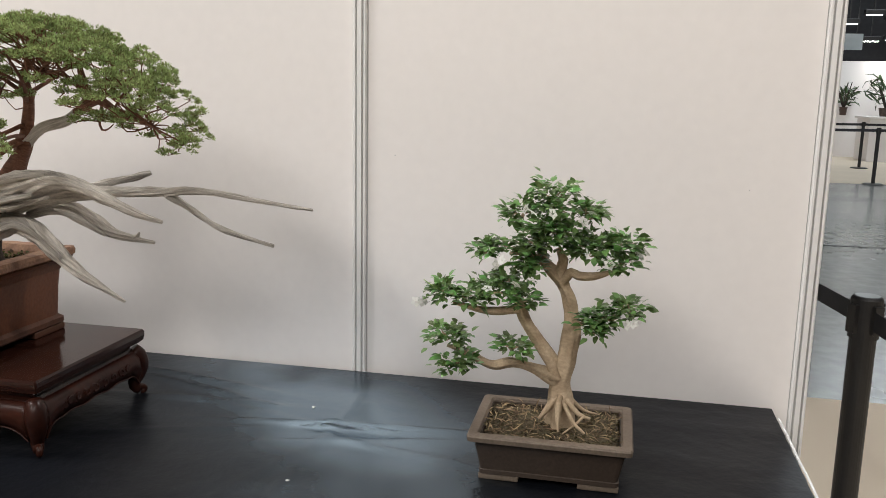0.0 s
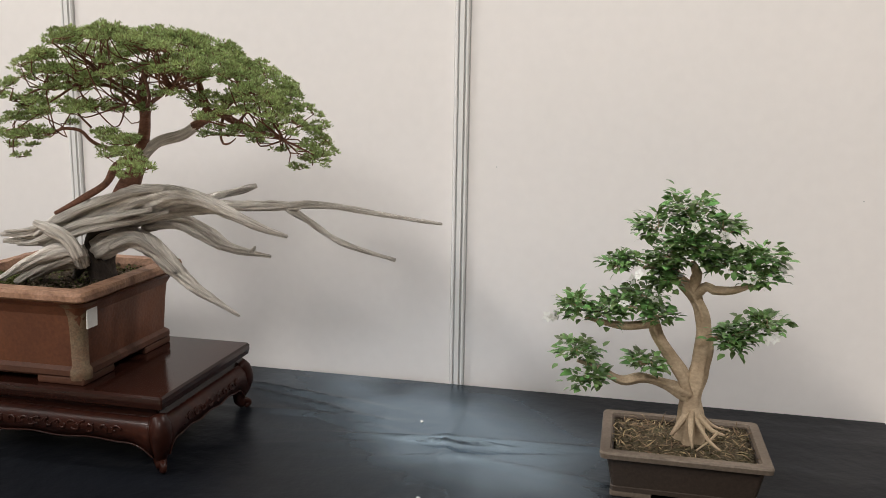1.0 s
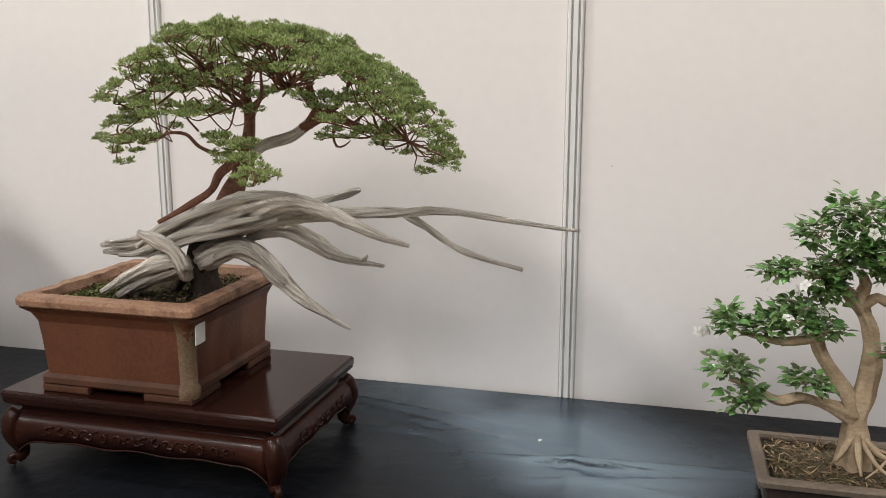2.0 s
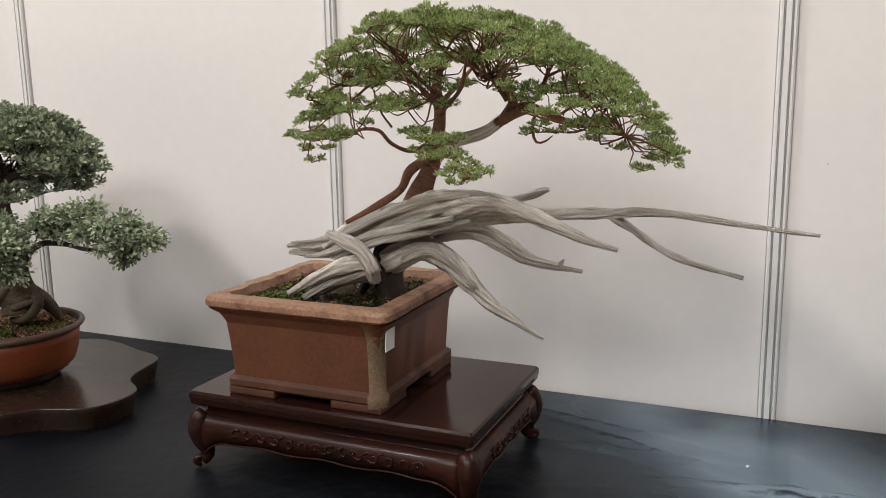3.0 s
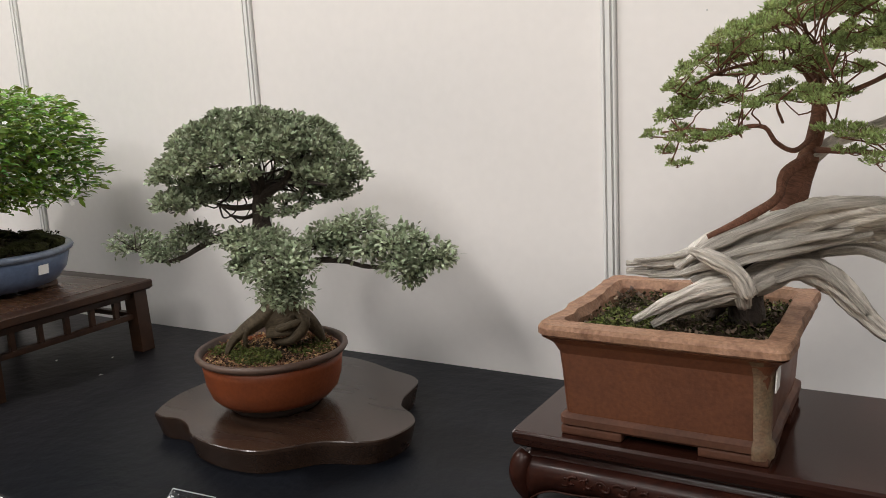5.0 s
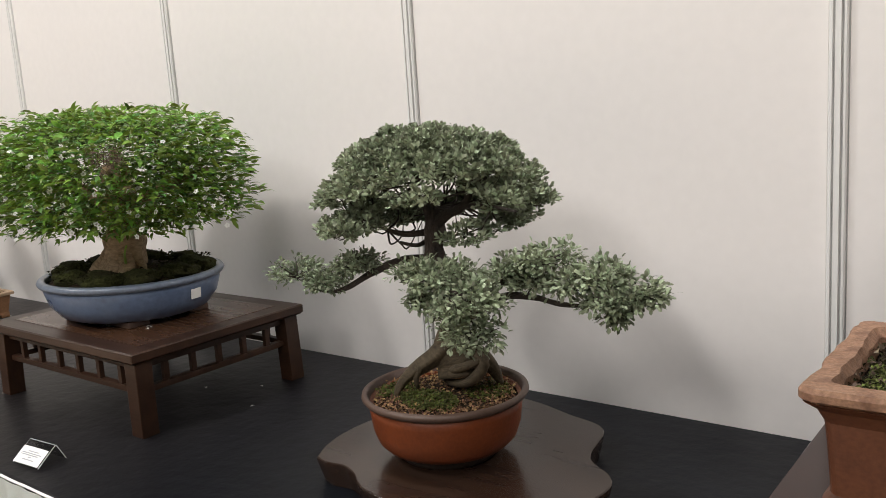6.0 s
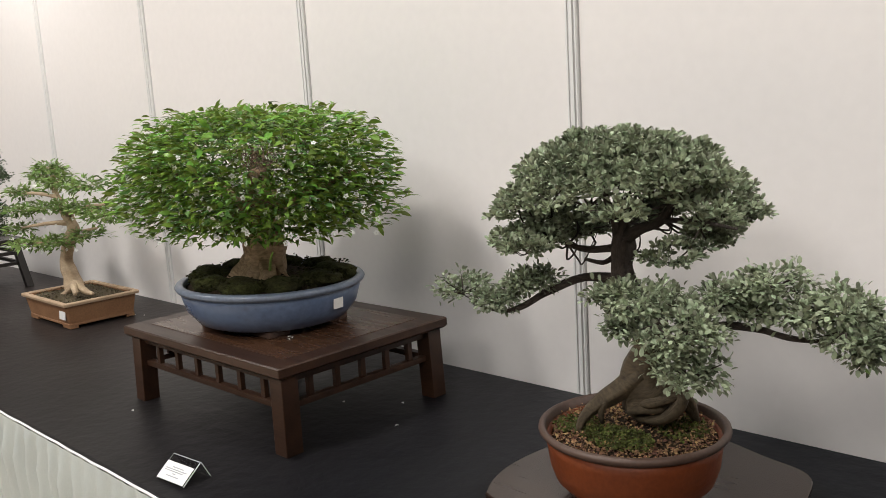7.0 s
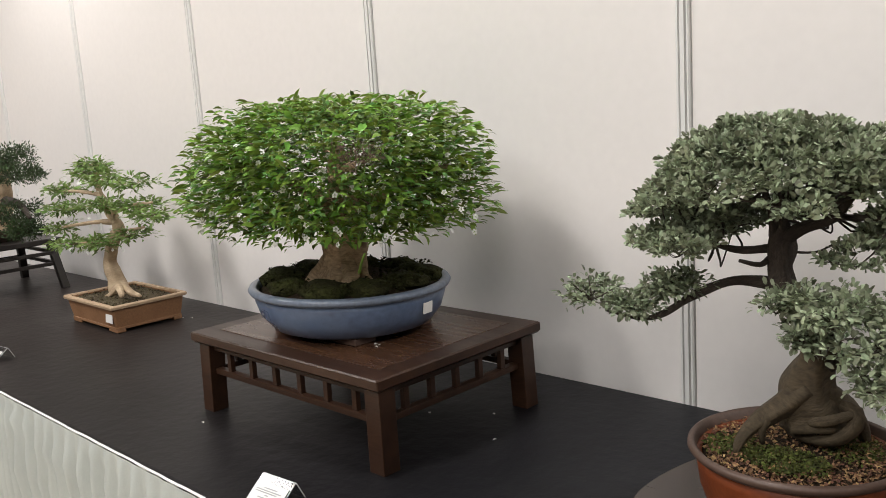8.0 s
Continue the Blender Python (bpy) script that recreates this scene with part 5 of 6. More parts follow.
olive_pad(-1.872, 1.472, 1.130, 0.055, 0.060, 0.029)
olive_pad(-1.745, 1.520, 1.147, 0.053, 0.050, 0.016)
olive_pad(-1.790, 1.480, 1.117, 0.043, 0.050, 0.014)
olive_pad(-1.471, 1.430, 1.159, 0.072, 0.070, 0.023)
olive_pad(-1.399, 1.390, 1.124, 0.061, 0.070, 0.032)
olive_pad(-1.384, 1.380, 1.083, 0.055, 0.060, 0.029)
olive_pad(-1.499, 1.420, 1.123, 0.031, 0.040, 0.014)
olive_pad(-1.527, 1.430, 1.160, 0.037, 0.040, 0.015)
olive_pad(-1.392, 1.505, 1.152, 0.046, 0.055, 0.022)
olive_pad(-1.352, 1.520, 1.138, 0.050, 0.055, 0.016)
olive_pad(-1.330, 1.540, 1.179, 0.062, 0.070, 0.023)
olive_pad(-1.252, 1.535, 1.152, 0.066, 0.080, 0.021)
olive_pad(-1.190, 1.540, 1.130, 0.056, 0.070, 0.023)
olive_pad(-1.222, 1.520, 1.123, 0.047, 0.060, 0.014)
olive_pad(-1.160, 1.545, 1.128, 0.029, 0.040, 0.011)
olive_pad(-1.205, 1.530, 1.096, 0.019, 0.030, 0.006)
yellow = leaf_mesh("yellow_leaf", np.array([(-1.190, 1.500, 1.088)]), np.array([(0.5, -0.6, -0.4)]), 0.020, 0.009, LEAF_LIGHT)
part("yellow_leaf", yellow, LEAF_LIGHT, olive, "single yellowing leaf")

# ---- broad green tree in the blue pot on the slatted table ----
low = thing("low_table", -2.596, 1.57, TABLE, "low square brown wooden table with slatted sides", "display table")
TX0, TX1, TY0, TY1, TT = -2.938, -2.254, 1.316, 1.824, 0.949
part("top_frame", loft((TX0 + TX1) / 2, (TY0 + TY1) / 2, [(rounded((TX1 - TX0) / 2 - 0.006, (TY1 - TY0) / 2 - 0.006, 0.003), TT - 0.026), (rounded((TX1 - TX0) / 2, (TY1 - TY0) / 2, 0.004), TT - 0.020),
                                                          (rounded((TX1 - TX0) / 2, (TY1 - TY0) / 2, 0.004), TT - 0.003), (rounded((TX1 - TX0) / 2 - 0.003, (TY1 - TY0) / 2 - 0.003, 0.004), TT)]), TABLEWOOD, low)
part("top_panel", box(TX0 + 0.052, TX1 - 0.052, TY0 + 0.052, TY1 - 0.052, TT - 0.01, TT + 0.0012, 0.0008), TABLEPALE, low, "centre panel of the top, painted paler for its shine")
LEG = 0.043
for x in (TX0 + 0.014, TX1 - 0.014 - LEG):
    for y in (TY0 + 0.014, TY1 - 0.014 - LEG):
        sx, sy = (-1 if x < -2.6 else 1), (-1 if y < 1.56 else 1)
        b = box(x, x + LEG, y, y + LEG, TABLE, TT - 0.026, 0.002)
        for v in b.verts:
            if v.co.z < 0.8:
                v.co.x += sx * 0.004
                v.co.y += sy * 0.004
        part("leg", b, TABLEWOOD, low)
for y in (TY0 + 0.028, TY1 - 0.028 - 0.02):
    part("rail", box(TX0 + 0.05, TX1 - 0.05, y, y + 0.02, TABLE + 0.094, TABLE + 0.108, 0.002), TABLEWOOD, low)
    part("rail", box(TX0 + 0.05, TX1 - 0.05, y, y + 0.02, TT - 0.046, TT - 0.026, 0.002), TABLEWOOD, low)
    for k in range(6):
        x = TX0 + 0.066 + (TX1 - TX0 - 0.132) * (k + 0.5) / 6
        part("slat", box(x - 0.007, x + 0.007, y + 0.004, y + 0.016, TABLE + 0.106, TT - 0.044, 0.001), TABLEWOOD, low)
for x in (TX0 + 0.028, TX1 - 0.028 - 0.02):
    part("rail", box(x, x + 0.02, TY0 + 0.05, TY1 - 0.05, TABLE + 0.094, TABLE + 0.108, 0.002), TABLEWOOD, low)
    part("rail", box(x, x + 0.02, TY0 + 0.05, TY1 - 0.05, TT - 0.046, TT - 0.026, 0.002), TABLEWOOD, low)
    for k in range(5):
        y = TY0 + 0.066 + (TY1 - TY0 - 0.132) * (k + 0.5) / 5
        part("slat", box(x + 0.004, x + 0.016, y - 0.007, y + 0.007, TABLE + 0.106, TT - 0.044, 0.001), TABLEWOOD, low)

GX, GY, GZ, GA, GB = -2.615, 1.563, 0.9505, 0.252, 0.224
green = thing("flowering_bonsai", GX, GY, GZ, "dense bright green bonsai with white flowers in an oval blue pot", "bonsai")
pot = part("pot", loft(GX, GY, [(oval(GA - 0.075, GB - 0.065), GZ + 0.012), (oval(GA - 0.050, GB - 0.045), GZ + 0.020), (oval(GA - 0.024, GB - 0.022), GZ + 0.050), (oval(GA - 0.012, GB - 0.012), GZ + 0.085), (oval(GA - 0.010, GB - 0.010), GZ + 0.100),
                                (oval(GA - 0.022, GB - 0.022), GZ + 0.104), (oval(GA - 0.04, GB - 0.04), GZ + 0.05)]), BLUE, green, "slate-blue glazed oval pot", smooth=True)
part("rim", loft(GX, GY, [(oval(GA - 0.013, GB - 0.013), GZ + 0.096), (oval(GA - 0.002, GB - 0.002), GZ + 0.100), (oval(GA + 0.002, GB + 0.002), GZ + 0.107), (oval(GA - 0.002, GB - 0.002), GZ + 0.114), (oval(GA - 0.014, GB - 0.014), GZ + 0.116), (oval(GA - 0.022, GB - 0.022), GZ + 0.110), (oval(GA - 0.024, GB - 0.024), GZ + 0.09)],
                 0, False, False), BLUERIM, pot, "rolled grey-blue rim", smooth=True)
for sx in (-1, 1):
    for sy in (-1, 1):
        x, y = GX + sx * 0.105, GY + sy * 0.088
        part("foot", box(x - 0.045, x + 0.045, y - 0.03, y + 0.03, GZ, GZ + 0.016, 0.003), DARKCLAY, pot, "unglazed brown foot")
tag_card(pot, (GX + GA - 0.0185, GY + 0.024, GZ + 0.068), (-0.10, 1, 0), (0.12, 0, 1), 0.03, 0.025)
part("soil", loft(GX, GY, [(oval((GA - 0.022) * s, (GB - 0.022) * s), GZ + 0.100 + 0.035 * (1 - s * s)) for s in (1, 0.85, 0.65, 0.45, 0.25, 0.08)], 0.05), SOIL, green, "dark mossy soil mound", smooth=True)


def lump(cx, cy, cz, rx, ry, rz, tree):
    """An uneven mossy clod on the soil."""
    bm = bmesh.new()
    bmesh.ops.create_icosphere(bm, subdivisions=3, radius=1.0)
    for v in bm.verts:
        w = 1 + 0.30 * noise.noise(v.co * 1.8 + Vector((cx * 9, cy * 9, 0))) + 0.10 * noise.noise(v.co * 6)
        v.co = Vector((cx + v.co.x * rx * w, cy + v.co.y * ry * w, cz + v.co.z * rz * w))
    part("moss_clod", bm, DARKMOSS, tree, "dark mossy clod", smooth=True)


for a, s in ((0.2, 1), (0.75, 1.1), (1.5, 0.9), (2.3, 1.1), (3.0, 1), (3.7, 1.15), (4.5, 0.9), (5.2, 1.05), (5.8, 1)):
    lump(GX + (GA - 0.085) * math.cos(a), GY + (GB - 0.075) * math.sin(a), GZ + 0.118, 0.058 * s, 0.048 * s, 0.024 * s, green)
ground_bits(green, "moss", DARKMOSS, GX, GY, GA - 0.03, GB - 0.03, GZ + 0.118, 2600, 0.011, True, 0.018)

limb(green, "trunk", GREENBARK, [(-2.594, 1.530, 1.046, 0.0800), (-2.590, 1.530, 1.078, 0.0640), (-2.580, 1.530, 1.112, 0.0500), (-2.574, 1.532, 1.155, 0.0430), (-2.578, 1.540, 1.205, 0.0420), (-2.590, 1.545, 1.262, 0.0380), (-2.604, 1.555, 1.319, 0.0270), (-2.608, 1.555, 1.383, 0.0130)], gnarl=1.6)
for k, a in enumerate((3.4, 4.05, 4.6, 5.2, 5.75, 0.1, 2.8)):
    ca, sa, w = math.cos(a), math.sin(a), 0.019 + 0.006 * math.sin(k * 2.1)
    limb(green, "root", GREENBARK, [(-2.578 + 0.020 * ca, 1.530 + 0.020 * sa, 1.145, w * 0.8), (-2.584 + 0.038 * ca, 1.530 + 0.036 * sa, 1.105, w), (-2.588 + 0.070 * ca, 1.530 + 0.063 * sa, 1.078, w * 0.85), (-2.590 + 0.102 * ca, 1.530 + 0.090 * sa, 1.062, w * 0.4)], gnarl=1.8)
limb(green, "branch", GREENBARK, [(-2.583, 1.535, 1.193, 0.0205), (-2.596, 1.485, 1.263, 0.0150), (-2.653, 1.425, 1.318, 0.0100), (-2.773, 1.405, 1.345, 0.0052)])
limb(green, "branch", GREENBARK, [(-2.569, 1.535, 1.207, 0.0203), (-2.498, 1.565, 1.263, 0.0149), (-2.410, 1.605, 1.303, 0.0098), (-2.327, 1.625, 1.326, 0.0048)])
limb(green, "branch", GREENBARK, [(-2.550, 1.505, 1.274, 0.0198), (-2.438, 1.425, 1.325, 0.0137), (-2.356, 1.375, 1.346, 0.0097), (-2.318, 1.355, 1.353, 0.0063)])
limb(green, "branch", GREENBARK, [(-2.590, 1.545, 1.230, 0.0154), (-2.726, 1.645, 1.311, 0.0125), (-2.860, 1.705, 1.379, 0.0073)])


def crown(tree, c, semi, n, length, width, material, power=3.5, inner=0.62, name="foliage"):
    """Leaves over the outer part of a boxy dome, ragged at its edge."""
    d = rng.normal(size=(n, 3))
    d /= np.linalg.norm(d, axis=1)[:, None]
    k = (np.abs(d) ** power).sum(1) ** (-1 / power)
    r = rng.uniform(inner ** 2, 1.0, n) ** 0.5
    rag = np.array([1 + 0.10 * noise.noise(Vector(q * 3.1)) + 0.05 * noise.noise(Vector(q * 9.0)) for q in d])
    p = d * (k * r * rag)[:, None]
    p[:, 2] = np.where(p[:, 2] < 0, p[:, 2] * (0.78 + 0.22 * np.minimum(1, np.hypot(p[:, 0], p[:, 1]))), p[:, 2])
    p[:, :2] *= (1.03 - 0.07 * p[:, 2])[:, None]
    p[:, 0] *= np.where(p[:, 0] < 0, 1.00 - 0.20 * np.maximum(p[:, 2], -0.2), 1.0)
    pos = np.array(c) + p * semi
    way = d * (1, 1, 0.12) + rng.normal(size=(n, 3)) * (0.60, 0.60, 0.16) + (0, 0, -0.03)
    return tagged(part(name, leaf_mesh(name, pos, way, length, width, material, 0.72, bend=0.24, lance=True), material, tree), kind="stuff"), pos


CROWN = (-2.630, 1.550, 1.322)
crown(green, CROWN, (0.352, 0.262, 0.161), 8000, 0.032, 0.0118, LEAF_BRIGHT)
crown(green, CROWN, (0.350, 0.258, 0.150), 4200, 0.029, 0.0110, LEAF_DEEP, inner=0.45)
crown(green, CROWN, (0.352, 0.256, 0.142), 2600, 0.020, 0.003, DRYLEAF, inner=0.3, name="twig_work")
# a bare twiggy patch on the crown's face
patch = rng.normal(size=(190, 3)) * (0.030, 0.012, 0.015) + (-2.262, 1.325, 1.372)
tagged(part("twig_work", leaf_mesh("twig_work", patch, rng.normal(size=(190, 3)) + (0.4, -0.5, 0.2), 0.016, 0.0026, DRYLEAF, 0.4), DRYLEAF, green), kind="stuff")
limb(green, "sprout", LEAF_BRIGHT, [(-2.409, 1.425, 1.124, 0.0035), (-2.374, 1.405, 1.153, 0.0022), (-2.363, 1.405, 1.171, 0.0017)])


def blossom_mesh(s):
    """A white flower of five petals on a thin stalk, hanging."""
    verts, faces = [], []
    for k in range(5):
        a = k * 2 * math.pi / 5
        c, q = np.array((math.cos(a), math.sin(a), 0)), np.array((-math.sin(a), math.cos(a), 0))
        o = len(verts)
        verts += [c * s * 0.1, c * s * 0.55 + q * s * 0.40 + (0, 0, s * 0.12), c * s + (0, 0, -s * 0.02), c * s * 0.55 - q * s * 0.40 + (0, 0, s * 0.12)]
        faces += [(o, o + 1, o + 2), (o, o + 2, o + 3)]
    o = len(verts)
    verts += [(s * 0.06, 0, 0), (-s * 0.03, s * 0.05, 0), (-s * 0.03, -s * 0.05, 0), (0, 0, -s * 0.9)]
    faces += [(o, o + 1, o + 3), (o + 1, o + 2, o + 3), (o + 2, o, o + 3)]
    return mesh_of("flower", verts, faces, PETAL)


BLOSSOM = blossom_mesh(0.0072)
BLOSSOM_LARGE = blossom_mesh(0.0105)


def flower(tree, p, seed, me=BLOSSOM):
    ob = new("flower", me)
    ob.parent = tree
    r = random.Random(seed)
    ob.matrix_basis = Matrix.Translation(Vector(p) - origin(tree)) @ Euler((r.uniform(-1.4, 1.4), r.uniform(-1.4, 1.4), r.uniform(0, 6))).to_matrix().to_4x4()
    return ob


def single_leaf(length, width):
    """One folded leaf with a curved midrib, at the origin, pointing along x."""
    verts, faces = [], []
    for k, (s, w, z) in enumerate(((0.0, 0.03, 0.0), (0.12, 0.10, 0.02), (0.32, 0.44, 0.06), (0.55, 0.5, 0.07), (0.8, 0.28, 0.04), (1.0, 0.0, -0.04))):
        verts += [(s * length, w * width, z * length + w * width * 0.3), (s * length, 0, z * length), (s * length, -w * width, z * length + w * width * 0.3)]
        if k:
            o = 3 * k
            faces += [(o - 3, o - 2, o + 1, o), (o - 2, o - 1, o + 2, o + 1)]
    return verts, faces


def set_leaves(tree, me, places, ways, scale=0.25):
    """Single leaves, objects of their own on one mesh."""
    base = origin(tree)
    for p, w in zip(places, ways):
        ob = new("leaf", me)
        ob.parent = tree
        turn = Vector(w).to_track_quat("X", "Z").to_matrix().to_4x4()
        s = 1 + scale * rng.uniform(-1, 1)
        ob.matrix_basis = Matrix.Translation(Vector(p) - base) @ turn @ Matrix.Rotation(rng.uniform(-0.9, 0.9), 4, "X") @ Matrix.Scale(s, 4)


for k in range(190):
    a, h = rng.uniform(3.3, 6.6), rng.uniform(-0.9, 0.55)
    flower(green, (CROWN[0] + 0.37 * math.cos(a) * (1 - 0.1 * h), CROWN[1] + 0.270 * math.sin(a), CROWN[2] + 0.145 * h), k)

# ---- small tree in the tan pot ----
QX, QY, QHX, QHY = -4.065, 1.675, 0.203, 0.145
small = thing("small_bonsai", QX, QY, TABLE, "slender bonsai with light green tiers in a tan tray pot", "bonsai")


def tray_pot(tree, x, y, hx, hy, z, h, body, rim, foot, label, rimlabel):
    pot = part("pot", loft(x, y, [(rounded(hx - 0.030, hy - 0.030, 0.008), z + 0.012), (rounded(hx - 0.022, hy - 0.022, 0.008), z + 0.020), (rounded(hx - 0.012, hy - 0.012, 0.008), z + h - 0.016), (rounded(hx - 0.012, hy - 0.012, 0.008), z + h - 0.006),
                                  (rounded(hx - 0.022, hy - 0.022, 0.006), z + h - 0.006), (rounded(hx - 0.03, hy - 0.03, 0.006), z + 0.02)]), body, tree, label)
    part("rim", loft(x, y, [(rounded(hx - 0.012, hy - 0.012, 0.008), z + h - 0.014), (rounded(hx - 0.001, hy - 0.001, 0.009), z + h - 0.011), (rounded(hx, hy, 0.010), z + h - 0.003), (rounded(hx - 0.002, hy - 0.002, 0.009), z + h),
                            (rounded(hx - 0.017, hy - 0.017, 0.006), z + h + 0.0005), (rounded(hx - 0.020, hy - 0.020, 0.006), z + h - 0.004), (rounded(hx - 0.021, hy - 0.021, 0.006), z + h - 0.03)], 0, False, False), rim, pot, rimlabel)
    part("base_band", loft(x, y, [(rounded(hx - 0.026, hy - 0.026, 0.008), z + 0.010), (rounded(hx - 0.020, hy - 0.020, 0.008), z + 0.013), (rounded(hx - 0.020, hy - 0.020, 0.008), z + 0.020), (rounded(hx - 0.024, hy - 0.024, 0.008), z + 0.023)]), body, pot)
    for sx in (-1, 1):
        for sy in (-1, 1):
            fx, fy = x + sx * (hx - 0.055), y + sy * (hy - 0.038)
            part("foot", box(fx - 0.035, fx + 0.035, fy - 0.016, fy + 0.016, z + 0.0015, z + 0.013, 0.003), foot, pot)
    part("soil", loft(x, y, [(rounded((hx - 0.021) * s, (hy - 0.021) * s, 0.004), z + h - 0.012 + 0.010 * (1 - s * s)) for s in (1, 0.8, 0.6, 0.4, 0.2, 0.06)], 0.05), TRAYSOIL, tree, "dry brown soil", smooth=True)
    return pot


pot = tray_pot(small, QX, QY, QHX, QHY, TABLE, 0.100, TANCLAY, TANRIM, TANCLAY, "tan unglazed rectangular tray pot", "pale tan rim")
tag_card(pot, (QX + 0.148, QY - QHY + 0.0150, TABLE + 0.052), (1, 0, 0), (0, 0.1, 1), 0.050, 0.030)
ground_bits(small, "moss", TRAYSOIL, QX, QY, QHX - 0.025, QHY - 0.025, TABLE + 0.092, 900, 0.009, False, 0.005)
limb(small, "trunk", TANBARK, [(-4.093, 1.675, 0.832, 0.0368), (-4.117, 1.675, 0.897, 0.0267), (-4.143, 1.675, 0.968, 0.0226), (-4.091, 1.675, 1.044, 0.0223), (-4.046, 1.675, 1.098, 0.0200), (-4.101, 1.675, 1.156, 0.0161), (-4.164, 1.675, 1.225, 0.0122), (-4.171, 1.675, 1.297, 0.0081)], gnarl=1.7)
limb(small, "root", TANBARK, [(-4.047, 1.655, 0.883, 0.0161), (-4.079, 1.635, 0.855, 0.0101), (-4.115, 1.625, 0.840, 0.0061)])
limb(small, "root", TANBARK, [(-4.032, 1.655, 0.889, 0.0160), (-3.939, 1.645, 0.872, 0.0117), (-3.875, 1.645, 0.867, 0.0058)])
limb(small, "root", TANBARK, [(-4.009, 1.635, 0.885, 0.0139), (-3.933, 1.605, 0.869, 0.0077)])
limb(small, "branch", TANBARK, [(-4.071, 1.675, 1.117, 0.0100), (-4.141, 1.645, 1.117, 0.0081), (-4.266, 1.625, 1.104, 0.0062), (-4.372, 1.605, 1.091, 0.0042)])
limb(small, "branch", TANBARK, [(-4.086, 1.675, 1.146, 0.0100), (-3.926, 1.685, 1.181, 0.0068), (-3.803, 1.695, 1.193, 0.0038)])
limb(small, "branch", TANBARK, [(-4.088, 1.675, 1.055, 0.0081), (-4.139, 1.625, 1.049, 0.0061), (-4.290, 1.605, 1.032, 0.0042)])
limb(small, "branch", TANBARK, [(-4.085, 1.675, 1.065, 0.0081), (-3.970, 1.685, 1.090, 0.0059), (-3.863, 1.685, 1.106, 0.0038)])
limb(small, "branch", TANBARK, [(-4.157, 1.675, 1.215, 0.0081), (-4.300, 1.655, 1.225, 0.0063), (-4.455, 1.645, 1.223, 0.0043)])


def small_pad(x, y, z, rx, ry, rz):
    clumps = int(7 + rx * ry * 1e4 * 0.5)
    foliage(small, x, y, z, rx, ry, rz * 0.6, clumps, 9, 0.012, 0.027, 0.0105, LEAF_LIGHT, TANBARK, -0.05, 0.70, floor=0.6, out=0.6, lance=True)


small_pad(-4.183, 1.675, 1.328, 0.054, 0.060, 0.025)
small_pad(-4.185, 1.665, 1.294, 0.092, 0.080, 0.027)
small_pad(-4.059, 1.645, 1.270, 0.069, 0.060, 0.020)
small_pad(-4.427, 1.645, 1.228, 0.066, 0.070, 0.020)
small_pad(-3.924, 1.695, 1.257, 0.071, 0.070, 0.022)
small_pad(-4.354, 1.625, 1.162, 0.086, 0.080, 0.022)
small_pad(-4.037, 1.625, 1.186, 0.084, 0.080, 0.020)
small_pad(-3.880, 1.695, 1.179, 0.071, 0.080, 0.022)
small_pad(-3.805, 1.685, 1.148, 0.058, 0.070, 0.017)
small_pad(-4.400, 1.605, 1.084, 0.057, 0.060, 0.020)
small_pad(-4.288, 1.595, 1.035, 0.072, 0.070, 0.021)
small_pad(-4.054, 1.595, 1.051, 0.069, 0.070, 0.016)
small_pad(-3.954, 1.685, 1.076, 0.068, 0.070, 0.020)
for k in range(60):
    flower(small, (QX - 0.05 + rng.uniform(-0.34, 0.34), QY - 0.08 + rng.uniform(-0.08, 0.08), 1.03 + 0.03 * (k % 9)), 500 + k)

# ---- white-flowered tree in the umber tray pot ----
WX, WY, WHX, WHY = 0.492, 1.588, 0.140, 0.104
white = thing("white_flower_bonsai", WX, WY, TABLE, "forked tan-trunked bonsai with white flowers in an umber tray pot", "bonsai")
pot = tray_pot(white, WX, WY, WHX, WHY, TABLE, 0.088, GREYCLAY, GREYCLAYRIM, GREYCLAYRIM, "umber unglazed rectangular tray pot", "taupe flat rim")
ground_bits(white, "rootlet_litter", ROOTLET, WX, WY, WHX - 0.026, WHY - 0.026, TABLE + 0.083, 420, 0.024, False, 0.006, 0.10)
ground_bits(white, "litter", TRAYSOIL, WX, WY, WHX - 0.024, WHY - 0.024, TABLE + 0.080, 1200, 0.008, False, 0.005)
limb(white, "trunk", TANBARK, [(0.506, 1.585, 0.830, 0.0224), (0.505, 1.585, 0.873, 0.0204), (0.501, 1.585, 0.909, 0.0176), (0.510, 1.585, 0.957, 0.0155), (0.516, 1.590, 1.013, 0.0132), (0.509, 1.590, 1.063, 0.0127), (0.490, 1.590, 1.100, 0.0118), (0.467, 1.585, 1.126, 0.0090), (0.457, 1.580, 1.153, 0.0063), (0.459, 1.580, 1.197, 0.0036)], gnarl=1.9)
limb(white, "branch", TANBARK, [(0.494, 1.580, 0.923, 0.0130), (0.484, 1.575, 0.955, 0.0114), (0.457, 1.570, 0.995, 0.0099), (0.438, 1.565, 1.026, 0.0093), (0.430, 1.560, 1.050, 0.0078), (0.423, 1.560, 1.075, 0.0039)], gnarl=1.7)
limb(white, "branch", TANBARK, [(0.498, 1.580, 0.919, 0.0130), (0.462, 1.575, 0.936, 0.0095), (0.418, 1.570, 0.947, 0.0080), (0.382, 1.560, 0.942, 0.0070), (0.341, 1.550, 0.963, 0.0050), (0.306, 1.540, 0.977, 0.0025)], gnarl=1.7)
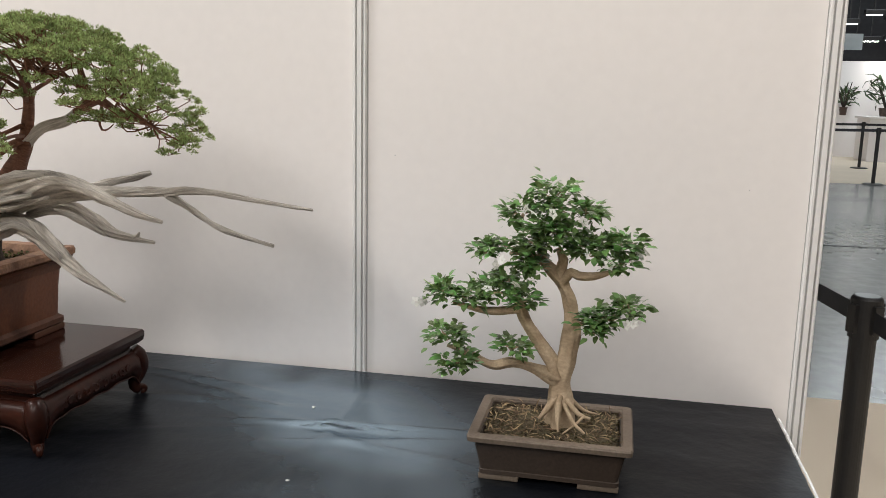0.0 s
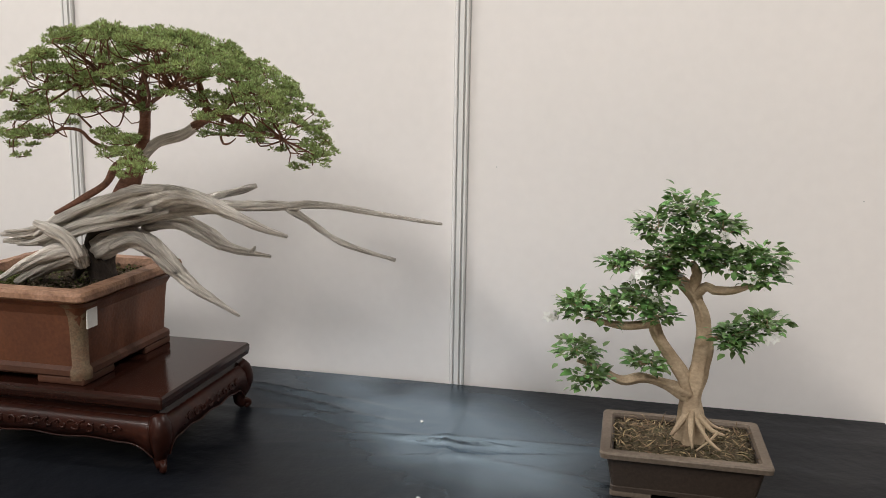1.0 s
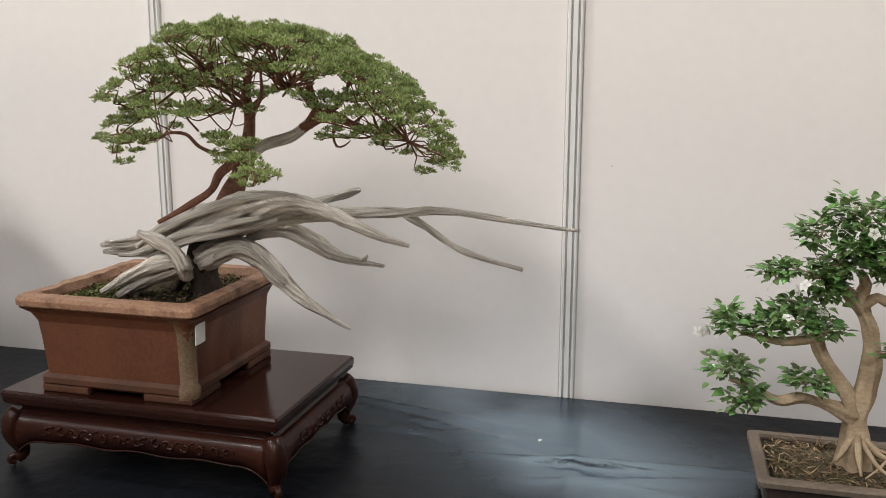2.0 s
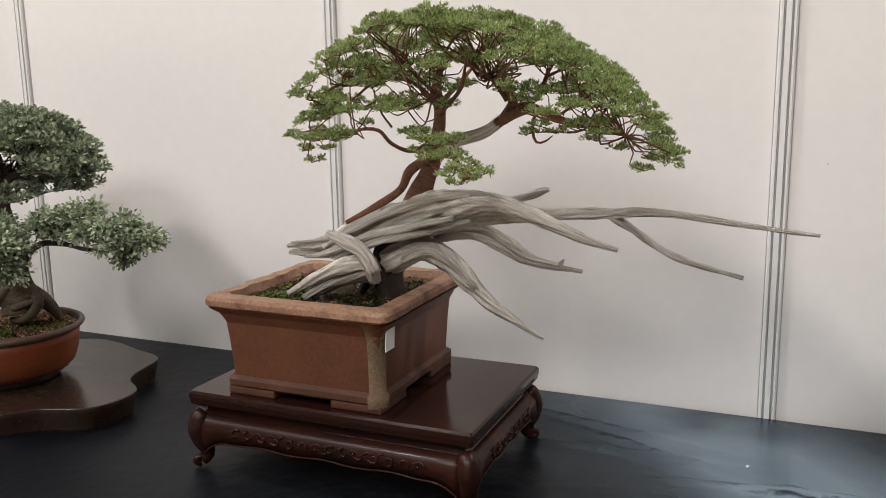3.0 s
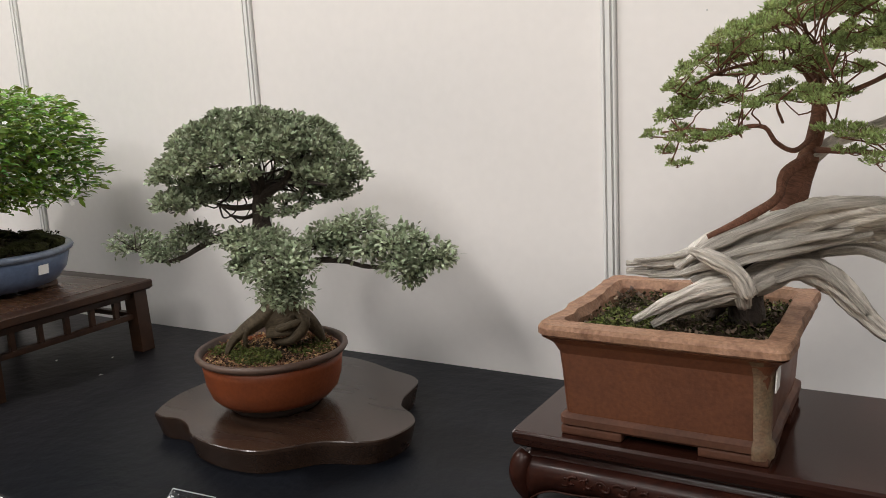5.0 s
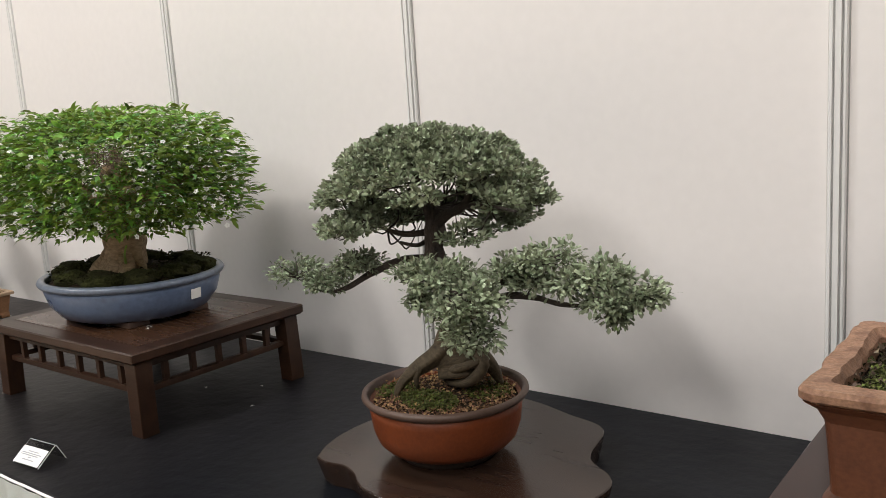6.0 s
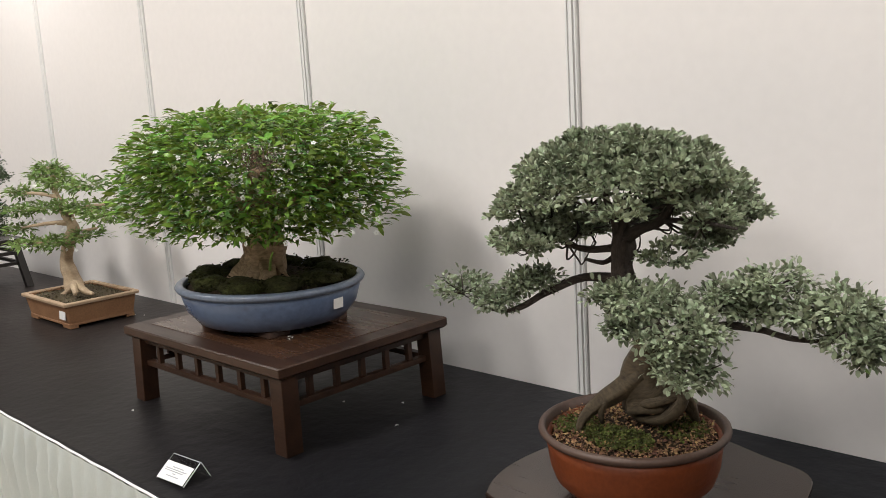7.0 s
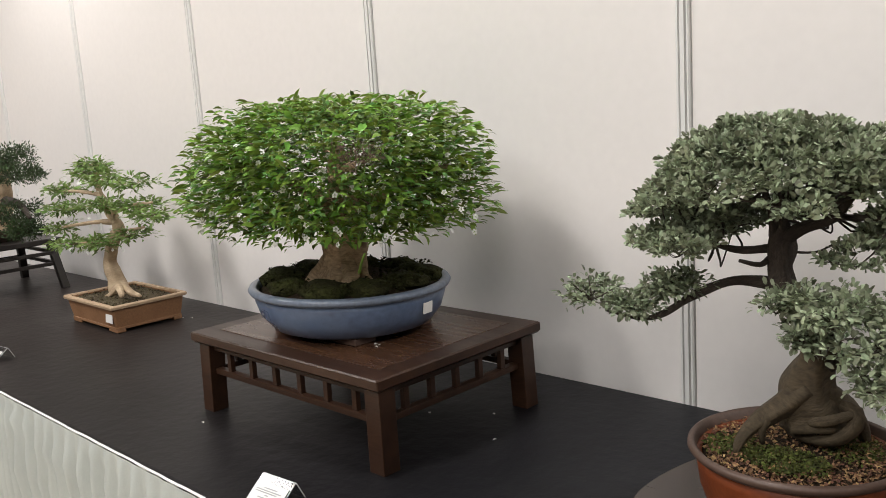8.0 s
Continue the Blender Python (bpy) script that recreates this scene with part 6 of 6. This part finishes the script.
limb(white, "branch", TANBARK, [(0.500, 1.590, 1.085, 0.0108), (0.493, 1.585, 1.114, 0.0098), (0.497, 1.580, 1.133, 0.0078), (0.487, 1.580, 1.154, 0.0039)], gnarl=1.7)
limb(white, "branch", TANBARK, [(0.496, 1.590, 1.095, 0.0098), (0.514, 1.570, 1.115, 0.0087), (0.524, 1.565, 1.111, 0.0087), (0.552, 1.555, 1.114, 0.0057), (0.587, 1.545, 1.128, 0.0023)], gnarl=1.7)
limb(white, "branch", TANBARK, [(0.432, 1.560, 1.047, 0.0069), (0.392, 1.550, 1.043, 0.0073), (0.362, 1.540, 1.046, 0.0059), (0.316, 1.530, 1.058, 0.0029)], gnarl=1.7)
limb(white, "branch", TANBARK, [(0.517, 1.590, 1.015, 0.0040), (0.547, 1.570, 1.031, 0.0034), (0.589, 1.560, 1.047, 0.0019)], gnarl=1.7)
limb(white, "branch", TANBARK, [(0.466, 1.585, 1.122, 0.0059), (0.440, 1.570, 1.143, 0.0044), (0.407, 1.560, 1.143, 0.0029)], gnarl=1.7)
limb(white, "root", TANBARK, [(0.498, 1.575, 0.891, 0.0062), (0.484, 1.560, 0.872, 0.0050), (0.470, 1.550, 0.854, 0.0028)], gnarl=1.9)
limb(white, "root", TANBARK, [(0.503, 1.570, 0.892, 0.0056), (0.502, 1.545, 0.866, 0.0046), (0.505, 1.530, 0.842, 0.0024)], gnarl=1.9)
limb(white, "root", TANBARK, [(0.513, 1.570, 0.886, 0.0056), (0.538, 1.560, 0.865, 0.0040), (0.558, 1.555, 0.861, 0.0024)], gnarl=1.9)
limb(white, "root", TANBARK, [(0.509, 1.565, 0.884, 0.0049), (0.529, 1.545, 0.856, 0.0030), (0.550, 1.535, 0.841, 0.0018)], gnarl=1.9)
limb(white, "root", TANBARK, [(0.517, 1.600, 0.879, 0.0050), (0.544, 1.610, 0.855, 0.0032), (0.574, 1.610, 0.849, 0.0012)], gnarl=1.9)
limb(white, "root", TANBARK, [(0.546, 1.555, 0.864, 0.0024), (0.533, 1.545, 0.852, 0.0021), (0.512, 1.535, 0.837, 0.0015)], gnarl=1.9)

WHITE_LEAF = mesh_of("leaf", *single_leaf(0.0200, 0.0115), LEAF_SINGLE)
white_leaves = []


def white_pad(x, y, z, rx, ry, rz):
    rx, ry, rz = rx * 0.93, ry * 0.9, rz * 0.9
    clumps = int(5 + rx * ry * 1e4 * 0.5)
    foliage(white, x, y, z, rx, ry, rz, clumps, 12, 0.0088, 0.0180, 0.0122, LEAF_GLOSS, TANBARK, 0.02, 0.82, out=0.75, lance=True)
    for _ in range(12):
        d = rng.normal(size=3) * (1, 1, 0.7) + (0, -0.5, 0.4)
        d /= np.linalg.norm(d)
        white_leaves.append(((x + d[0] * rx * 0.9, y + d[1] * ry * 0.9, z + d[2] * rz * 0.85), d * (1, 1, 0.2) + rng.normal(size=3) * (0.4, 0.4, 0.2)))


white_pad(0.478, 1.580, 1.249, 0.040, 0.050, 0.019)
white_pad(0.425, 1.570, 1.211, 0.035, 0.050, 0.025)
white_pad(0.486, 1.550, 1.225, 0.041, 0.040, 0.019)
white_pad(0.532, 1.570, 1.217, 0.030, 0.040, 0.012)
white_pad(0.418, 1.560, 1.154, 0.041, 0.050, 0.016)
white_pad(0.456, 1.540, 1.171, 0.036, 0.040, 0.021)
white_pad(0.493, 1.540, 1.189, 0.039, 0.040, 0.015)
white_pad(0.559, 1.560, 1.157, 0.052, 0.050, 0.019)
white_pad(0.603, 1.560, 1.172, 0.028, 0.040, 0.015)
white_pad(0.525, 1.590, 1.163, 0.041, 0.050, 0.016)
white_pad(0.364, 1.560, 1.149, 0.025, 0.030, 0.008)
white_pad(0.394, 1.540, 1.085, 0.046, 0.050, 0.017)
white_pad(0.337, 1.530, 1.071, 0.043, 0.040, 0.014)
white_pad(0.411, 1.560, 1.096, 0.033, 0.040, 0.020)
white_pad(0.439, 1.540, 1.069, 0.015, 0.030, 0.014)
white_pad(0.298, 1.530, 1.078, 0.021, 0.030, 0.009)
white_pad(0.303, 1.540, 0.994, 0.036, 0.040, 0.019)
white_pad(0.326, 1.530, 0.953, 0.035, 0.040, 0.014)
white_pad(0.419, 1.550, 0.980, 0.029, 0.030, 0.010)
white_pad(0.566, 1.560, 1.039, 0.033, 0.030, 0.011)
white_pad(0.613, 1.560, 1.059, 0.034, 0.030, 0.013)
white_pad(0.552, 1.550, 1.027, 0.019, 0.020, 0.010)
white_pad(0.586, 1.545, 1.140, 0.034, 0.040, 0.010)
white_pad(0.470, 1.530, 1.200, 0.032, 0.040, 0.013)
white_pad(0.443, 1.550, 1.128, 0.029, 0.030, 0.009)
set_leaves(white, WHITE_LEAF, [p for p, _ in white_leaves], [w for _, w in white_leaves])
limb(white, "shoot", LEAF_LIGHT, [(0.306, 1.530, 1.073, 0.0015), (0.283, 1.520, 1.086, 0.0012), (0.266, 1.520, 1.097, 0.0008)])
flower(white, (0.438, 1.500, 1.229), 900, BLOSSOM_LARGE)
flower(white, (0.449, 1.500, 1.224), 901, BLOSSOM_LARGE)
flower(white, (0.482, 1.490, 1.225), 902, BLOSSOM_LARGE)
flower(white, (0.463, 1.500, 1.218), 903, BLOSSOM_LARGE)
flower(white, (0.530, 1.520, 1.210), 904, BLOSSOM_LARGE)
flower(white, (0.543, 1.540, 1.221), 905, BLOSSOM_LARGE)
flower(white, (0.538, 1.500, 1.162), 906, BLOSSOM_LARGE)
flower(white, (0.575, 1.510, 1.144), 907, BLOSSOM_LARGE)
flower(white, (0.623, 1.530, 1.157), 908, BLOSSOM_LARGE)
flower(white, (0.632, 1.530, 1.164), 909, BLOSSOM_LARGE)
flower(white, (0.611, 1.530, 1.147), 910, BLOSSOM_LARGE)
flower(white, (0.253, 1.520, 1.057), 911, BLOSSOM_LARGE)
flower(white, (0.263, 1.520, 1.056), 912, BLOSSOM_LARGE)
flower(white, (0.268, 1.520, 1.061), 913, BLOSSOM_LARGE)
flower(white, (0.390, 1.510, 1.132), 914, BLOSSOM_LARGE)
flower(white, (0.400, 1.510, 1.141), 915, BLOSSOM_LARGE)
flower(white, (0.608, 1.530, 1.040), 916, BLOSSOM_LARGE)
flower(white, (0.621, 1.530, 1.043), 917, BLOSSOM_LARGE)
flower(white, (0.628, 1.530, 1.046), 918, BLOSSOM_LARGE)
flower(white, (0.426, 1.500, 1.103), 919, BLOSSOM_LARGE)
flower(white, (0.379, 1.500, 1.093), 920, BLOSSOM_LARGE)
GREEN_LEAF = mesh_of("leaf", *single_leaf(0.036, 0.0135), LEAF_SINGLE_BRIGHT)
places, ways = [], []
for k in range(290):
    d = rng.normal(size=3) + (0.35, -0.55, 0.35)
    d /= np.linalg.norm(d)
    s = (np.abs(d) ** 3.2).sum() ** (-1 / 3.2) * rng.uniform(0.90, 0.99)
    places.append((CROWN[0] + d[0] * s * 0.36, CROWN[1] + d[1] * s * 0.262, CROWN[2] + d[2] * s * (0.16 if d[2] > 0 else 0.125)))
    ways.append(d * (1, 1, 0.2) + rng.normal(size=3) * (0.5, 0.5, 0.3) + (0, 0, -0.1))
set_leaves(green, GREEN_LEAF, places, ways)

# ---- dark tree on the tall black stand ----
tall = thing("tall_stand", -5.22, 1.64, TABLE, "black wooden stand with splayed legs under the dark tree", "stand")
part("top", box(-5.46, -5.00, 1.44, 1.84, 0.955, 0.980, 0.004), BLACKWOOD, tall)
for x, sx in ((-5.42, -1), (-5.035, 1)):
    for y, sy in ((1.48, -1), (1.80, 1)):
        b = box(x - 0.016, x + 0.016, y - 0.016, y + 0.016, TABLE, 0.955, 0.002)
        for v in b.verts:
            if v.co.z < 0.8:
                v.co.x += sx * 0.055
                v.co.y += sy * 0.02
        part("leg", b, BLACKWOOD, tall)
for z in (0.855, 0.905):
    for y in (1.47, 1.81):
        part("rail", box(-5.44, -5.015, y - 0.008, y + 0.008, z, z + 0.016, 0.002), BLACKWOOD, tall)
    for x in (-5.44, -5.015):
        part("rail", box(x - 0.008, x + 0.008, 1.48, 1.80, z, z + 0.016, 0.002), BLACKWOOD, tall)
dark = thing("dark_bonsai", -5.23, 1.64, 0.981, "dark green rounded bonsai in a low brown pot", "bonsai")
part("pot", loft(-5.23, 1.64, [(oval(0.12, 0.10), 0.981), (oval(0.15, 0.13), 1.03), (oval(0.155, 0.135), 1.035), (oval(0.14, 0.12), 1.035)]), DARKCLAY, dark, "low brown oval pot", smooth=True)
limb(dark, "trunk", TANBARK, [(-5.157, 1.640, 0.999, 0.0562), (-5.155, 1.640, 1.076, 0.0509), (-5.085, 1.640, 1.180, 0.0451), (-5.027, 1.640, 1.256, 0.0296), (-5.015, 1.640, 1.355, 0.0172)])
limb(dark, "branch", DARKBARK, [(-5.090, 1.640, 1.168, 0.0201), (-4.832, 1.620, 1.165, 0.0143), (-4.671, 1.600, 1.115, 0.0069)])


def dark_pad(x, y, z, rx, ry, rz):
    foliage(dark, x, y, z, rx, ry, rz, 80, 26, 0.014, 0.014, 0.006, LEAF_DARK, DARKBARK, 0.4, 0.4)


dark_pad(-4.947, 1.640, 1.354, 0.121, 0.140, 0.063)
dark_pad(-4.819, 1.620, 1.284, 0.094, 0.120, 0.042)
dark_pad(-5.186, 1.620, 1.307, 0.126, 0.120, 0.076)
dark_pad(-4.844, 1.600, 1.119, 0.105, 0.130, 0.062)
dark_pad(-4.754, 1.600, 1.057, 0.061, 0.080, 0.042)
dark_pad(-5.286, 1.620, 1.073, 0.130, 0.120, 0.068)

# ---- name cards and fallen petals ----


def name_card(x, y, turn, s=1.0):
    """A printed card leaning on a folded acrylic stand."""
    c = thing("name_card", x, y, TABLE, "small printed white card in a clear acrylic tent stand", "name card", "name cards")
    m = Matrix.Translation((x, y, TABLE + 0.004)) @ Matrix.Rotation(radians(turn), 4, "Z")
    w, d, h = 0.045 * s, 0.044 * s, 0.036 * s

    def sheet(name, pts, t, material, parent, label=""):
        p = [Vector(q) for q in pts]
        nrm = (p[1] - p[0]).cross(p[3] - p[0]).normalized() * t
        v = [m @ q for q in p] + [m @ (q + nrm) for q in p]
        f = [(3, 2, 1, 0), (4, 5, 6, 7), (0, 1, 5, 4), (1, 2, 6, 5), (2, 3, 7, 6), (3, 0, 4, 7)]
        return part(name, (v, f), material, parent, label)

    sheet("front_sheet", ((-w, -d, 0), (w, -d, 0), (w, 0, h), (-w, 0, h)), 0.0015, ACRYLIC, c, "clear acrylic face")
    sheet("back_sheet", ((w, d * 0.45, 0), (-w, d * 0.45, 0), (-w, 0.002, h), (w, 0.002, h)), 0.0015, ACRYLIC, c, "clear acrylic prop")
    # opaque pale strips carry the bright glint of the acrylic edges as colour
    for p, q in (((-w, 0.0008, h), (w, 0.0008, h)), ((w, 0.002, h), (w, d * 0.45, 0.001)), ((-w, -d, 0.001), (-w, 0, h)), ((w, 0, h), (w, -d, 0.001))):
        p, q = m @ Vector(p), m @ Vector(q)
        v, f, _ = tube([(*p, 0.0010), (*((p + q) / 2), 0.0010), (*q, 0.0010)], 0, 1, 5, 0.02, 0, 0)
        part("edge_glint", (v, f), EDGE, c, "pale strip painted as glint along the acrylic edge")
    e = 0.003
    card = sheet("card", ((-w * 0.97, -d - e * 0.3, 0.001 + e), (w * 0.97, -d - e * 0.3, 0.001 + e), (w * 0.97, -d * 0.30 - e * 0.3, h * 0.70 + e), (-w * 0.97, -d * 0.30 - e * 0.3, h * 0.70 + e)), 0.0006, PAPER, c, "white card with printed lines")
    for a, b, r in ((-0.35, 0.45, 0.72), (-0.75, 0.75, 0.60), (-0.75, 0.55, 0.50), (-0.1, 0.12, 0.38), (-0.45, 0.45, 0.24)):
        lo, hi = r - 0.025, r + 0.025
        y0, y1 = -d + d * 0.70 * lo, -d + d * 0.70 * hi
        z0, z1 = 0.002 + e + h * 0.70 * lo, 0.002 + e + h * 0.70 * hi
        sheet("print_line", ((a * w, y0 - e * 0.45, z0), (b * w, y0 - e * 0.45, z0), (b * w, y1 - e * 0.45, z1), (a * w, y1 - e * 0.45, z1)), 0.0003, INK, card)


name_card(-2.359, 1.151, 5)
name_card(-1.424, 1.165, 4)
name_card(-3.93, 1.190, 8)

PETAL_MESH = mesh_of("fallen_petal", *single_leaf(0.013, 0.007), PETAL)
for k, (x, y) in enumerate(((-2.850, 1.271), (-2.209, 1.583), (-2.43, 1.62), (-3.88, 1.803), (-3.91, 1.785), (-3.855, 1.815), (-0.02, 1.74), (-2.30, 1.70), (0.06, 1.42))):
    ob = new("fallen_petal", PETAL_MESH)
    ob.matrix_world = Matrix.Translation((x, y, TABLE + 0.0015)) @ Matrix.Rotation(k * 1.3, 4, "Z")
    tagged(ob, "single fallen white petal lying on the table cloth", "petal", "fallen petals")
for k, (x, y) in enumerate(((-2.434, 1.470), (-2.445, 1.478), (-2.428, 1.482))):
    ob = new("fallen_petal", PETAL_MESH)
    ob.matrix_world = Matrix.Translation((x, y, TT + 0.0018)) @ Matrix.Rotation(k * 1.3, 4, "Z")
    tagged(ob, "single fallen white petal lying on the low table", "petal", "fallen petals")
